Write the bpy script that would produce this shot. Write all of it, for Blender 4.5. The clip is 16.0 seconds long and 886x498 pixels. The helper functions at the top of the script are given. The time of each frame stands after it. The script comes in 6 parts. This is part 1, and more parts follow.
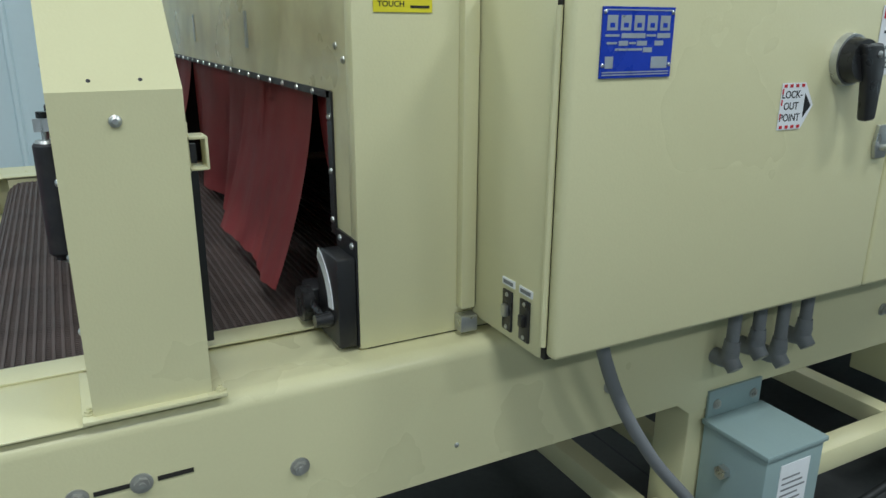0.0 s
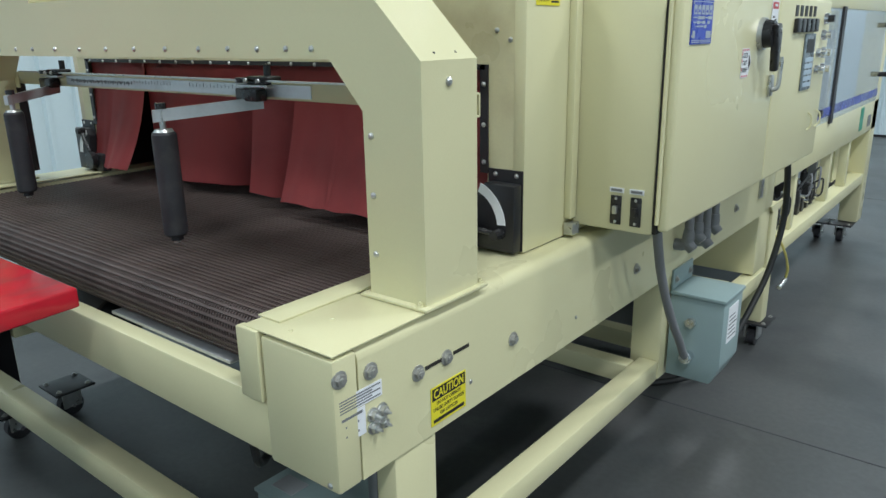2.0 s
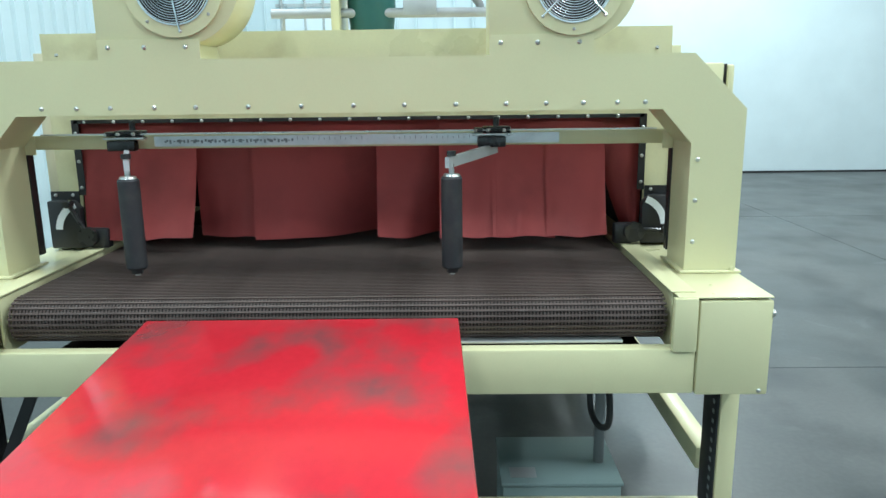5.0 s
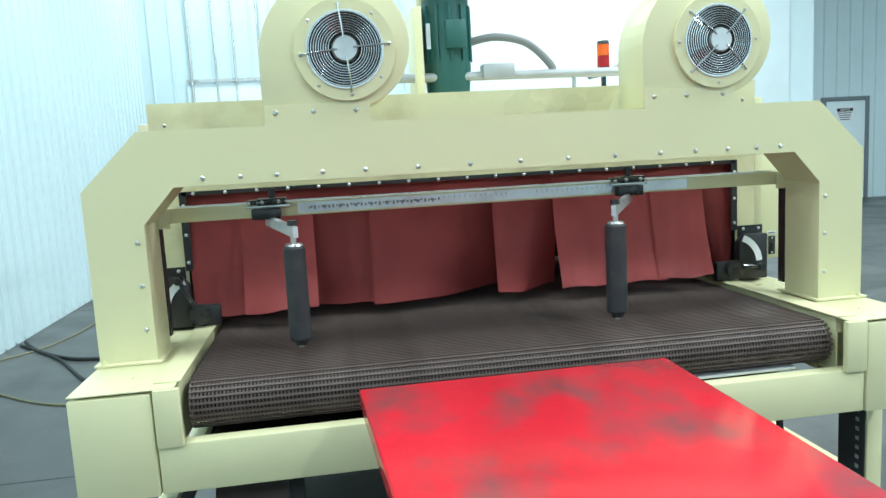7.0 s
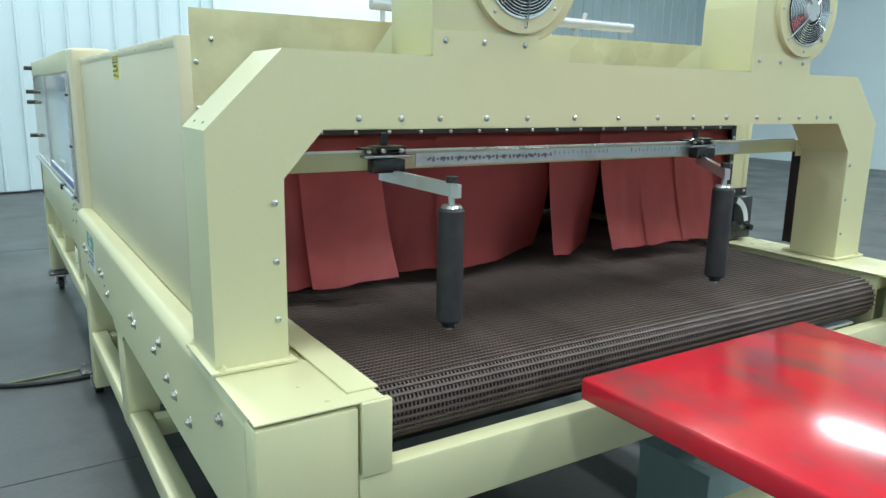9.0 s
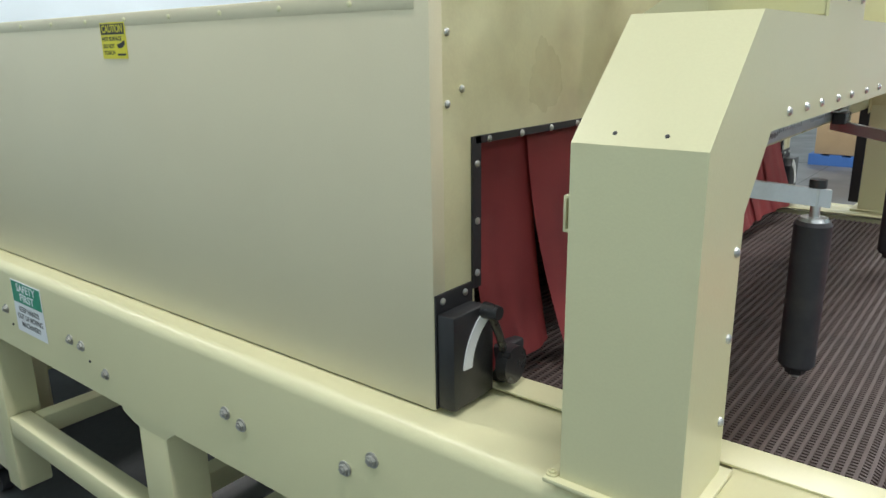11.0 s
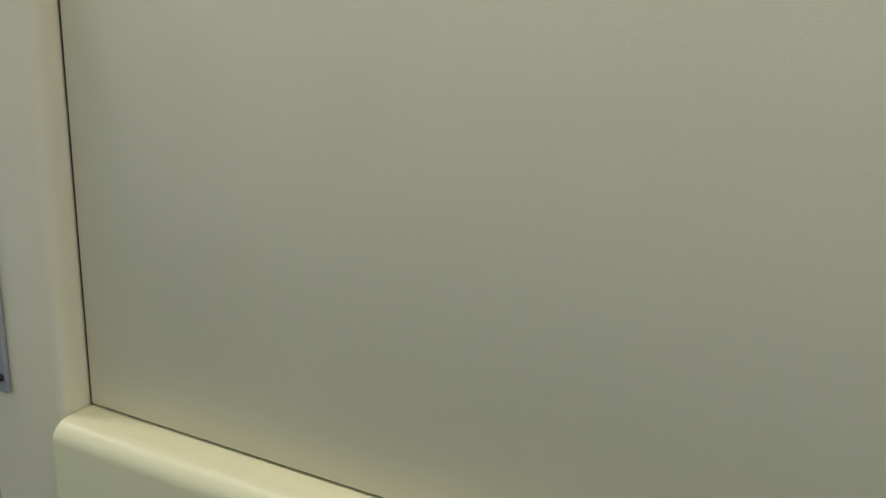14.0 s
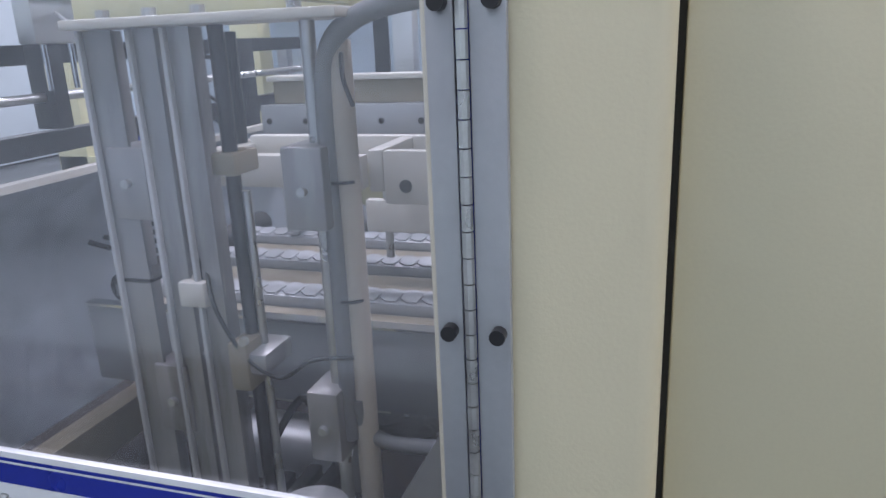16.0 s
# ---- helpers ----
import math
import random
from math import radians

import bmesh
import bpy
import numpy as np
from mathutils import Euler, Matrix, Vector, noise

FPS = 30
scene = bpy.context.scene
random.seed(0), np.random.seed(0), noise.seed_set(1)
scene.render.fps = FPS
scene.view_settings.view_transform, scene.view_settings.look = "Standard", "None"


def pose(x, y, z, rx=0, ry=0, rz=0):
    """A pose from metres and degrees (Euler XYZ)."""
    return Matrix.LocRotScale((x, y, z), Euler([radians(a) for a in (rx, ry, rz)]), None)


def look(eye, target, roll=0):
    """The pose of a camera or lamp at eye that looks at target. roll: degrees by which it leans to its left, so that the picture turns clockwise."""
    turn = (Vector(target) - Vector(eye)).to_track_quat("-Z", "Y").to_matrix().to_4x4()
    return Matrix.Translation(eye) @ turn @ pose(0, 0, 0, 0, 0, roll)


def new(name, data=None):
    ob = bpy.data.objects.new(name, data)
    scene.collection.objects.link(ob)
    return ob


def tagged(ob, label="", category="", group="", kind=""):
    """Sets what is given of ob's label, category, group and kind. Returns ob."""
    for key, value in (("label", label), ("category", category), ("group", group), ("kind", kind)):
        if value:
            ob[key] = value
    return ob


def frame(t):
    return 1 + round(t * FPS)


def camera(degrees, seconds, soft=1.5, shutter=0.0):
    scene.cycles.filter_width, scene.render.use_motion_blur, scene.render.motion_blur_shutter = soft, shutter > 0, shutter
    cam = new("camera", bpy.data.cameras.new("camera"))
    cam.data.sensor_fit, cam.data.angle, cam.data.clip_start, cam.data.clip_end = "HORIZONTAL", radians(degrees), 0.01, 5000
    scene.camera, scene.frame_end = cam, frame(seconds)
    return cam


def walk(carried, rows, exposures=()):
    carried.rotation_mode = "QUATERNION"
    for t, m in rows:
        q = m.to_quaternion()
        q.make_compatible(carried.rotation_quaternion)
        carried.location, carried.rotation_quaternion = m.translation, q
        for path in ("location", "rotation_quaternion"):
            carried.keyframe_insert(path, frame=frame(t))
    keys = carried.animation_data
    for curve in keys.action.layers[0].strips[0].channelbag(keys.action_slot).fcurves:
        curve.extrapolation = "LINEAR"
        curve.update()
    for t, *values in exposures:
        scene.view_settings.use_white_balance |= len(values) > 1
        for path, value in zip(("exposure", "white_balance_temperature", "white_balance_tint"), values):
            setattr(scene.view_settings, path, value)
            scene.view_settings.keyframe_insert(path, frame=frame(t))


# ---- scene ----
LAMP_POWER = 135
EXPOSURES = [(0, -0.56, 6600, 11), (1, -0.38, 6600, 12), (2.5, -0.08, 6600, 15), (4, 0.25, 6350, 8), (6.5, 0.58, 6400, 4), (7, 0.64, 6400, 4), (8.2, 0.44, 6450, 4), (10.5, 0.2, 7050, 19), (11.5, 0.03, 7300, 20), (13, -0.22, 7500, 17), (13.7, -0.22, 7450, 25), (14.5, -0.2, 7150, 31), (15.2, -0.17, 6950, 34), (16, 0.1, 6700, 36)]
cam = camera(62.9, 16.0)
PATH = [
    (0, (2.083, 0.257, 1.452), (0.389, 1.14, 0.861), 0.3),
    (0.5, (2.03, 0.011, 1.446), (0.434, 1.056, 0.846), 0.0),
    (1, (2.044, -0.275, 1.428), (0.587, 0.962, 0.84), 0.5),
    (1.5, (2.018, -0.496, 1.442), (0.691, 0.886, 0.869), 1.6),
    (2, (1.886, -0.702, 1.415), (0.682, 0.79, 0.845), -1.0),
    (2.5, (1.789, -0.883, 1.427), (0.727, 0.717, 0.869), 2.1),
    (3, (1.654, -1.117, 1.435), (0.739, 0.574, 0.883), -1.3),
    (3.5, (1.43, -1.263, 1.421), (0.66, 0.508, 0.903), -3.1),
    (4, (1.167, -1.422, 1.427), (0.508, 0.401, 0.937), -2.4),
    (4.2, (0.974, -1.512, 1.469), (0.479, 0.352, 0.939), -2.2),
    (6.3, (-0.15, -1.757, 1.353), (-0.024, 0.228, 1.147), -0.4),
    (6.5, (-0.173, -1.749, 1.379), (-0.056, 0.234, 1.152), -0.1),
    (7, (-0.469, -1.666, 1.42), (-0.162, 0.293, 1.161), -3.1),
    (7.5, (-0.76, -1.582, 1.4), (-0.283, 0.338, 1.107), -0.4),
    (8, (-1.031, -1.462, 1.426), (-0.364, 0.388, 1.062), -0.8),
    (8.2, (-1.118, -1.381, 1.428), (-0.371, 0.435, 1.044), 0.2),
    (10.3, (-1.653, -0.393, 1.473), (-0.283, 0.982, 0.992), 0.1),
    (10.5, (-1.687, -0.279, 1.474), (-0.289, 1.063, 0.982), 0.8),
    (11, (-1.804, -0.005, 1.476), (-0.299, 1.201, 0.945), -0.8),
    (11.5, (-1.87, 0.26, 1.472), (-0.235, 1.272, 0.928), 0.8),
    (12, (-1.773, 0.534, 1.479), (-0.147, 1.553, 0.916), -0.3),
    (12.3, (-1.733, 0.727, 1.475), (-0.105, 1.706, 0.85), 0.3),
    (12.8, (-1.728, 1.036, 1.501), (-0.041, 1.875, 0.83), 0.1),
    (13.2, (-1.692, 1.201, 1.451), (0.032, 2.02, 0.854), 0.6),
    (13.5, (-1.667, 1.373, 1.422), (0.099, 2.174, 0.932), 1.8),
    (13.7, (-1.665, 1.484, 1.43), (0.105, 2.27, 0.931), 2.8),
    (14, (-1.631, 1.632, 1.398), (0.135, 2.427, 0.897), 2.8),
    (14.2, (-1.611, 1.73, 1.377), (0.143, 2.559, 0.893), 1.1),
    (14.5, (-1.618, 1.88, 1.377), (0.149, 2.692, 0.908), -0.3),
    (14.7, (-1.603, 1.986, 1.37), (0.184, 2.749, 0.896), 0.1),
    (15, (-1.583, 2.107, 1.368), (0.219, 2.835, 0.897), -0.2),
    (15.5, (-1.519, 2.299, 1.385), (0.29, 2.976, 0.867), -1.8),
    (16, (-1.511, 2.427, 1.385), (0.315, 3.015, 0.819), -2.4),
]
walk(cam, [(t, look(eye, target, roll)) for t, eye, target, roll in PATH], EXPOSURES)

# ---- world, lights ----
world = bpy.data.worlds.new("world")
scene.world = world
world.use_nodes = True
world.node_tree.nodes["Background"].inputs[0].default_value = (0.75, 0.9, 1.0, 1)
world.node_tree.nodes["Background"].inputs[1].default_value = 0.12

for lx in (-1.6, 3.9, 9.0):
    for ly in (-5.0, -0.4, 4.2, 8.6):
        if lx > 8 and ly > 8:
            continue
        lamp = bpy.data.lights.new("high_bay_lamp", "AREA")
        lamp.shape, lamp.size, lamp.size_y = "RECTANGLE", 0.5, 1.3
        lamp.energy, lamp.color = LAMP_POWER * (0.85 if lx < 0 else 1.5), (0.86, 0.96, 1.0)
        new("high_bay_lamp", lamp).matrix_world = pose(lx, ly, 6.3)


# ---- materials ----
def mat(name, col, rough=0.5, metal=0.0, var=0.12, scale=3.0, grain=120.0, bump=0.05, stain=None, stain_amount=0.0, spec=0.5, rvar=0.1, stretch=(1, 1, 1)):
    """A painted or raw surface: base colour with broad and fine variation, stains, uneven gloss and a fine relief."""
    m = bpy.data.materials.new(name)
    m.use_nodes = True
    nt = m.node_tree
    n, ln = nt.nodes, nt.links
    b = n["Principled BSDF"]
    tc = n.new("ShaderNodeTexCoord")
    mp = n.new("ShaderNodeMapping")
    mp.inputs["Scale"].default_value = stretch
    ln.new(tc.outputs["Object"], mp.inputs[0])
    big, fine = n.new("ShaderNodeTexNoise"), n.new("ShaderNodeTexNoise")
    big.inputs["Scale"].default_value, big.inputs["Detail"].default_value = scale, 5
    fine.inputs["Scale"].default_value, fine.inputs["Detail"].default_value = grain, 3
    for q in (big, fine):
        ln.new(mp.outputs[0], q.inputs["Vector"])
    add = n.new("ShaderNodeMath")
    add.operation = "MULTIPLY_ADD"
    ln.new(fine.outputs["Fac"], add.inputs[0])
    add.inputs[1].default_value = 0.35
    ln.new(big.outputs["Fac"], add.inputs[2])
    mr = n.new("ShaderNodeMapRange")
    mr.inputs[1].default_value, mr.inputs[2].default_value = 0.35, 1.0
    mr.inputs[3].default_value, mr.inputs[4].default_value = 1 - var, 1 + var
    ln.new(add.outputs[0], mr.inputs[0])
    mul = n.new("ShaderNodeMix")
    mul.data_type, mul.blend_type = "RGBA", "MULTIPLY"
    mul.inputs["Factor"].default_value = 1
    mul.inputs["A"].default_value = (*col, 1)
    ln.new(mr.outputs[0], mul.inputs["B"])
    out = mul.outputs["Result"]
    if stain:
        ns = n.new("ShaderNodeTexNoise")
        ns.inputs["Scale"].default_value, ns.inputs["Detail"].default_value = scale * 1.7, 6
        ln.new(mp.outputs[0], ns.inputs["Vector"])
        rs = n.new("ShaderNodeMapRange")
        rs.inputs[1].default_value, rs.inputs[2].default_value, rs.inputs[4].default_value = 0.48, 0.72, stain_amount
        ln.new(ns.outputs["Fac"], rs.inputs[0])
        mx = n.new("ShaderNodeMix")
        mx.data_type = "RGBA"
        ln.new(rs.outputs[0], mx.inputs["Factor"])
        ln.new(out, mx.inputs["A"])
        mx.inputs["B"].default_value = (*stain, 1)
        out = mx.outputs["Result"]
    ln.new(out, b.inputs["Base Color"])
    rr = n.new("ShaderNodeMapRange")
    rr.inputs[1].default_value, rr.inputs[2].default_value = 0.3, 0.75
    rr.inputs[3].default_value, rr.inputs[4].default_value = max(0.02, rough - rvar), min(1, rough + rvar)
    ln.new(big.outputs["Fac"], rr.inputs[0])
    ln.new(rr.outputs[0], b.inputs["Roughness"])
    b.inputs["Metallic"].default_value = metal
    b.inputs["Specular IOR Level"].default_value = spec
    if bump:
        bp = n.new("ShaderNodeBump")
        bp.inputs["Strength"].default_value, bp.inputs["Distance"].default_value = bump, 0.004
        ln.new(fine.outputs["Fac"], bp.inputs["Height"])
        ln.new(bp.outputs[0], b.inputs["Normal"])
    return m


def glass(name, tint, haze):
    """Thin clear plastic sheet: see-through with a sharp gloss and a little scratched haze."""
    m = bpy.data.materials.new(name)
    m.use_nodes = True
    n, ln = m.node_tree.nodes, m.node_tree.links
    n.remove(n["Principled BSDF"])
    tr, gl, df = n.new("ShaderNodeBsdfTransparent"), n.new("ShaderNodeBsdfGlossy"), n.new("ShaderNodeBsdfDiffuse")
    tr.inputs[0].default_value = (*tint, 1)
    gl.inputs["Roughness"].default_value = 0.06
    df.inputs[0].default_value = (0.85, 0.9, 1.0, 1)
    ns, rs = n.new("ShaderNodeTexNoise"), n.new("ShaderNodeMapRange")
    ns.inputs["Scale"].default_value = 4
    rs.inputs[1].default_value, rs.inputs[2].default_value, rs.inputs[3].default_value, rs.inputs[4].default_value = 0.3, 0.7, haze * 0.5, haze * 1.5
    ln.new(ns.outputs["Fac"], rs.inputs[0])
    a, b2, fr = n.new("ShaderNodeMixShader"), n.new("ShaderNodeMixShader"), n.new("ShaderNodeLayerWeight")
    pw, ma = n.new("ShaderNodeMath"), n.new("ShaderNodeMath")
    pw.operation, ma.operation = "POWER", "MULTIPLY_ADD"
    pw.inputs[1].default_value, ma.inputs[1].default_value, ma.inputs[2].default_value = 4.0, 0.7, 0.08
    ln.new(fr.outputs["Facing"], pw.inputs[0])
    ln.new(pw.outputs[0], ma.inputs[0])
    ln.new(rs.outputs[0], a.inputs[0])
    ln.new(tr.outputs[0], a.inputs[1])
    ln.new(df.outputs[0], a.inputs[2])
    ln.new(ma.outputs[0], b2.inputs[0])
    ln.new(a.outputs[0], b2.inputs[1])
    ln.new(gl.outputs[0], b2.inputs[2])
    ln.new(b2.outputs[0], n["Material Output"].inputs[0])
    return m


CREAM = mat("cream_machine_paint", (0.66, 0.63, 0.385), 0.36, var=0.05, scale=1.3, grain=260, bump=0.06, stain=(0.5, 0.45, 0.28), stain_amount=0.12)
# same cream paint with the far side's warmer light put into its colour
CREAM_WARM_LIGHT = mat("cream_paint_warm_light", (0.65, 0.59, 0.41), 0.42, var=0.05, scale=1.0, grain=300, bump=0.05, stain=(0.5, 0.44, 0.3), stain_amount=0.15)
CREAM_STAINED = mat("heat_stained_cream_paint", (0.66, 0.62, 0.38), 0.34, var=0.08, scale=3.5, grain=200, bump=0.06, stain=(0.36, 0.28, 0.15), stain_amount=0.5)
# near-black that paints the shade in gaps, slots, holes and the fan openings
SHADOW_GAP = mat("painted_gap_shade", (0.02, 0.018, 0.014), 0.8, bump=0)
BOLT_GREY = mat("dull_bolt_steel", (0.42, 0.42, 0.39), 0.42, 0.6, var=0.2, scale=40)
STEEL = mat("zinc_steel", (0.55, 0.56, 0.55), 0.34, 0.9, var=0.15, scale=30, grain=300)
ALU = mat("aluminium", (0.60, 0.62, 0.63), 0.38, 0.75, var=0.12, scale=8, grain=200, stain=(0.3, 0.3, 0.3), stain_amount=0.4)
ALU_DULL = mat("dull_aluminium", (0.40, 0.42, 0.435), 0.45, 0.35, var=0.1, scale=6, grain=150, stain=(0.3, 0.3, 0.32), stain_amount=0.5)
CHROME = mat("chrome", (0.75, 0.76, 0.78), 0.15, 1.0, var=0.05)
BLACK = mat("black_painted_steel", (0.018, 0.018, 0.02), 0.42, var=0.3, scale=12)
PLASTIC = mat("black_plastic", (0.02, 0.02, 0.021), 0.3, var=0.2, scale=20)
RUBBER = mat("dark_rubber_sleeve", (0.022, 0.022, 0.026), 0.6, var=0.25, scale=14, grain=200, bump=0.1, stain=(0.06, 0.055, 0.05), stain_amount=0.4)
CABLE_GREY = mat("grey_conduit_plastic", (0.19, 0.20, 0.21), 0.5, var=0.1)
CABLE_BLACK = mat("black_cable", (0.015, 0.017, 0.017), 0.55, var=0.2)
CABLE_YELLOW = mat("yellow_cord", (0.55, 0.48, 0.14), 0.55, var=0.15)
CORD_DULL = mat("dirty_yellow_cord", (0.20, 0.19, 0.10), 0.6, var=0.2)
CABLE_RED = mat("dull_red_hose", (0.075, 0.03, 0.045), 0.55, var=0.2)
CURTAIN = mat("red_silicone_cloth", (0.43, 0.072, 0.072), 0.55, var=0.14, scale=5, grain=600, bump=0.12, stain=(0.27, 0.046, 0.048), stain_amount=0.5)
TABLE_RED = mat("glossy_red_paint", (0.60, 0.022, 0.038), 0.15, var=0.16, scale=3.4, grain=60, bump=0.02, stain=(0.17, 0.07, 0.075), stain_amount=1.0, rvar=0.04, spec=0.35, stretch=(1.0, 0.65, 1.0))
BELT = mat("brown_belt_steel", (0.098, 0.071, 0.064), 0.55, 0.1, var=0.3, scale=5, grain=200, stain=(0.05, 0.035, 0.031), stain_amount=0.6, spec=0.35)
# dark belt underside; its near-black also stands for shade inside and under the machines
BED_AND_SHADE = mat("belt_underside_and_shade", (0.018, 0.014, 0.013), 0.8, var=0.3)
BOX_GREEN = mat("grey_green_enclosure_paint", (0.25, 0.34, 0.34), 0.4, var=0.07, scale=4, grain=200)
BOX_GREY = mat("grey_switch_box", (0.16, 0.19, 0.21), 0.45, var=0.08, scale=5)
MOTOR_GREEN = mat("motor_green_paint", (0.02, 0.10, 0.09), 0.4, var=0.15, scale=8)
WALL_PAINT = mat("white_wall_sheet", (0.60, 0.72, 0.755), 0.45, var=0.04, scale=0.7, grain=40, bump=0.03, stain=(0.5, 0.61, 0.64), stain_amount=0.25)
DOOR_WHITE = mat("white_door_paint", (0.70, 0.80, 0.83), 0.45, var=0.05, scale=2)
CEILING_MAT = mat("ceiling_sheet", (0.6, 0.63, 0.65), 0.7, var=0.05, scale=0.5)
WHITE = mat("white_sticker", (0.78, 0.80, 0.82), 0.4, var=0.05, scale=20)
YELLOW = mat("yellow_sticker", (0.75, 0.66, 0.03), 0.4, var=0.06, scale=20)
GREEN = mat("green_sticker", (0.0, 0.28, 0.17), 0.4, var=0.06, scale=20)
INK = mat("black_ink", (0.015, 0.015, 0.015), 0.5, bump=0)
INK_GREY = mat("grey_ink", (0.18, 0.19, 0.2), 0.5, bump=0)
RED_INK = mat("red_ink", (0.55, 0.02, 0.03), 0.45, bump=0)
BLUE_PLATE = mat("blue_name_plate", (0.01, 0.045, 0.42), 0.3, var=0.1, scale=25)
BLUE_STRIPE = mat("blue_stripe", (0.01, 0.03, 0.32), 0.3, var=0.05)
SILVER = mat("silver_print", (0.5, 0.54, 0.58), 0.35, 0.5, var=0.1, scale=40)
ORANGE = mat("orange_lens", (0.75, 0.12, 0.01), 0.25, var=0.05)
LENS_RED = mat("red_lens", (0.35, 0.01, 0.015), 0.25, var=0.05)
LCD = mat("keypad_grey", (0.16, 0.2, 0.22), 0.3, var=0.1, scale=30)
KEY = mat("pale_key", (0.4, 0.5, 0.58), 0.4, bump=0)
PANE = glass("clear_plastic_sheet", (0.92, 0.94, 0.97), 0.03)
WOOD = mat("cardboard", (0.36, 0.25, 0.14), 0.8, var=0.1, scale=6)
PALLET = mat("pallet_blue", (0.03, 0.12, 0.35), 0.6, var=0.1)
CHAIN = mat("conveyor_chain_plastic", (0.45, 0.47, 0.49), 0.4, 0.3, var=0.15, scale=40)
IVORY = mat("ivory_machined_bar", (0.66, 0.64, 0.58), 0.4, 0.1, var=0.1, scale=6)
MILLED = mat("worn_milled_aluminium", (0.36, 0.36, 0.36), 0.42, 0.5, var=0.25, scale=14, grain=180, stain=(0.12, 0.105, 0.095), stain_amount=0.75, stretch=(1, 1, 0.18))
PALE_EDGE = mat("bright_machined_edge", (0.52, 0.54, 0.55), 0.45, 0.3, var=0.15, scale=12, stain=(0.35, 0.34, 0.32), stain_amount=0.5, stretch=(1, 1, 0.3))
FILM_SHEET = mat("satin_guide_sheet", (0.46, 0.52, 0.58), 0.4, 0.35, var=0.2, scale=4, grain=120, stain=(0.22, 0.25, 0.28), stain_amount=0.6)
CRUMPLED = mat("crumpled_bright_sheet", (0.75, 0.77, 0.8), 0.22, 0.9, var=0.15, scale=20, grain=60, bump=1.0)
TAN = mat("tan_guide_rail", (0.30, 0.26, 0.19), 0.5, var=0.1, scale=5, stain=(0.2, 0.16, 0.11), stain_amount=0.4)


def concrete():
    m = mat("sealed_concrete", (0.072, 0.076, 0.075), 0.42, var=0.45, scale=1.1, grain=45, bump=0.05, stain=(0.032, 0.035, 0.036), stain_amount=0.9, rvar=0.14, spec=0.5)
    n, ln = m.node_tree.nodes, m.node_tree.links
    b = n["Principled BSDF"]
    src = b.inputs["Base Color"].links[0].from_socket
    tc = n.new("ShaderNodeTexCoord")
    ns, rs, mx = n.new("ShaderNodeTexNoise"), n.new("ShaderNodeMapRange"), n.new("ShaderNodeMix")
    ns.inputs["Scale"].default_value, ns.inputs["Detail"].default_value, ns.inputs["Distortion"].default_value = 2.6, 9, 1.2
    rs.inputs[1].default_value, rs.inputs[2].default_value, rs.inputs[4].default_value = 0.63, 0.76, 0.32
    mx.data_type = "RGBA"
    mx.inputs["B"].default_value = (0.17, 0.18, 0.18, 1)
    ln.new(tc.outputs["Object"], ns.inputs["Vector"])
    ln.new(ns.outputs["Fac"], rs.inputs[0])
    ln.new(rs.outputs[0], mx.inputs["Factor"])
    ln.new(src, mx.inputs["A"])
    ln.new(mx.outputs["Result"], b.inputs["Base Color"])
    return m


CONCRETE = concrete()


# ---- building helpers ----
def part(name, bm, material, parent=None, label="", smooth=True):
    me = bpy.data.meshes.new(name)
    bm.normal_update()
    # broad flat faces stay flat, only narrow facets of rounded edges and tubes are smoothed
    soft_faces = [min(e.calc_length() for e in q.edges) < 0.03 for q in bm.faces] if smooth else []
    bm.to_mesh(me)
    bm.free()
    me.materials.append(material)
    if smooth:
        me.polygons.foreach_set("use_smooth", soft_faces)
        me.set_sharp_from_angle(angle=radians(32))
    ob = new(name, me)
    if parent:
        ob.parent = parent
        ob.matrix_parent_inverse = parent.matrix_basis.inverted()
    if label:
        tagged(ob, label)
    return ob


def thing(name, at, label, category, group="", kind=""):
    ob = new(name)
    ob.empty_display_size = 0.05
    ob.matrix_basis = at if isinstance(at, Matrix) else Matrix.Translation(at)
    return tagged(ob, label, category, group, kind)


def bx(bm, x0, x1, y0, y1, z0, z1, bev=0.0, seg=2):
    vs = [bm.verts.new((x, y, z)) for x in (min(x0, x1), max(x0, x1)) for y in (min(y0, y1), max(y0, y1)) for z in (min(z0, z1), max(z0, z1))]
    fs = [bm.faces.new([vs[i] for i in q]) for q in ((0, 1, 3, 2), (4, 6, 7, 5), (0, 4, 5, 1), (2, 3, 7, 6), (0, 2, 6, 4), (1, 5, 7, 3))]
    if bev:
        es = list({e for q in fs for e in q.edges})
        bmesh.ops.bevel(bm, geom=es, offset=bev, segments=seg, profile=0.5, affect="EDGES")
    return bm


def box(*a, **k):
    return bx(bmesh.new(), *a, **k)


def cyl(bm, p, q, r, seg=16, r2=None, cap=True):
    p, q = Vector(p), Vector(q)
    d = (q - p).normalized()
    u = d.orthogonal().normalized()
    v = d.cross(u)
    ring = []
    for c, rad in ((p, r), (q, r if r2 is None else r2)):
        ring.append([bm.verts.new(c + rad * (math.cos(a) * u + math.sin(a) * v)) for a in (2 * math.pi * i / seg for i in range(seg))])
    for i in range(seg):
        j = (i + 1) % seg
        bm.faces.new((ring[0][i], ring[0][j], ring[1][j], ring[1][i]))
    if cap:
        bm.faces.new(ring[0][::-1])
        bm.faces.new(ring[1])
    return bm


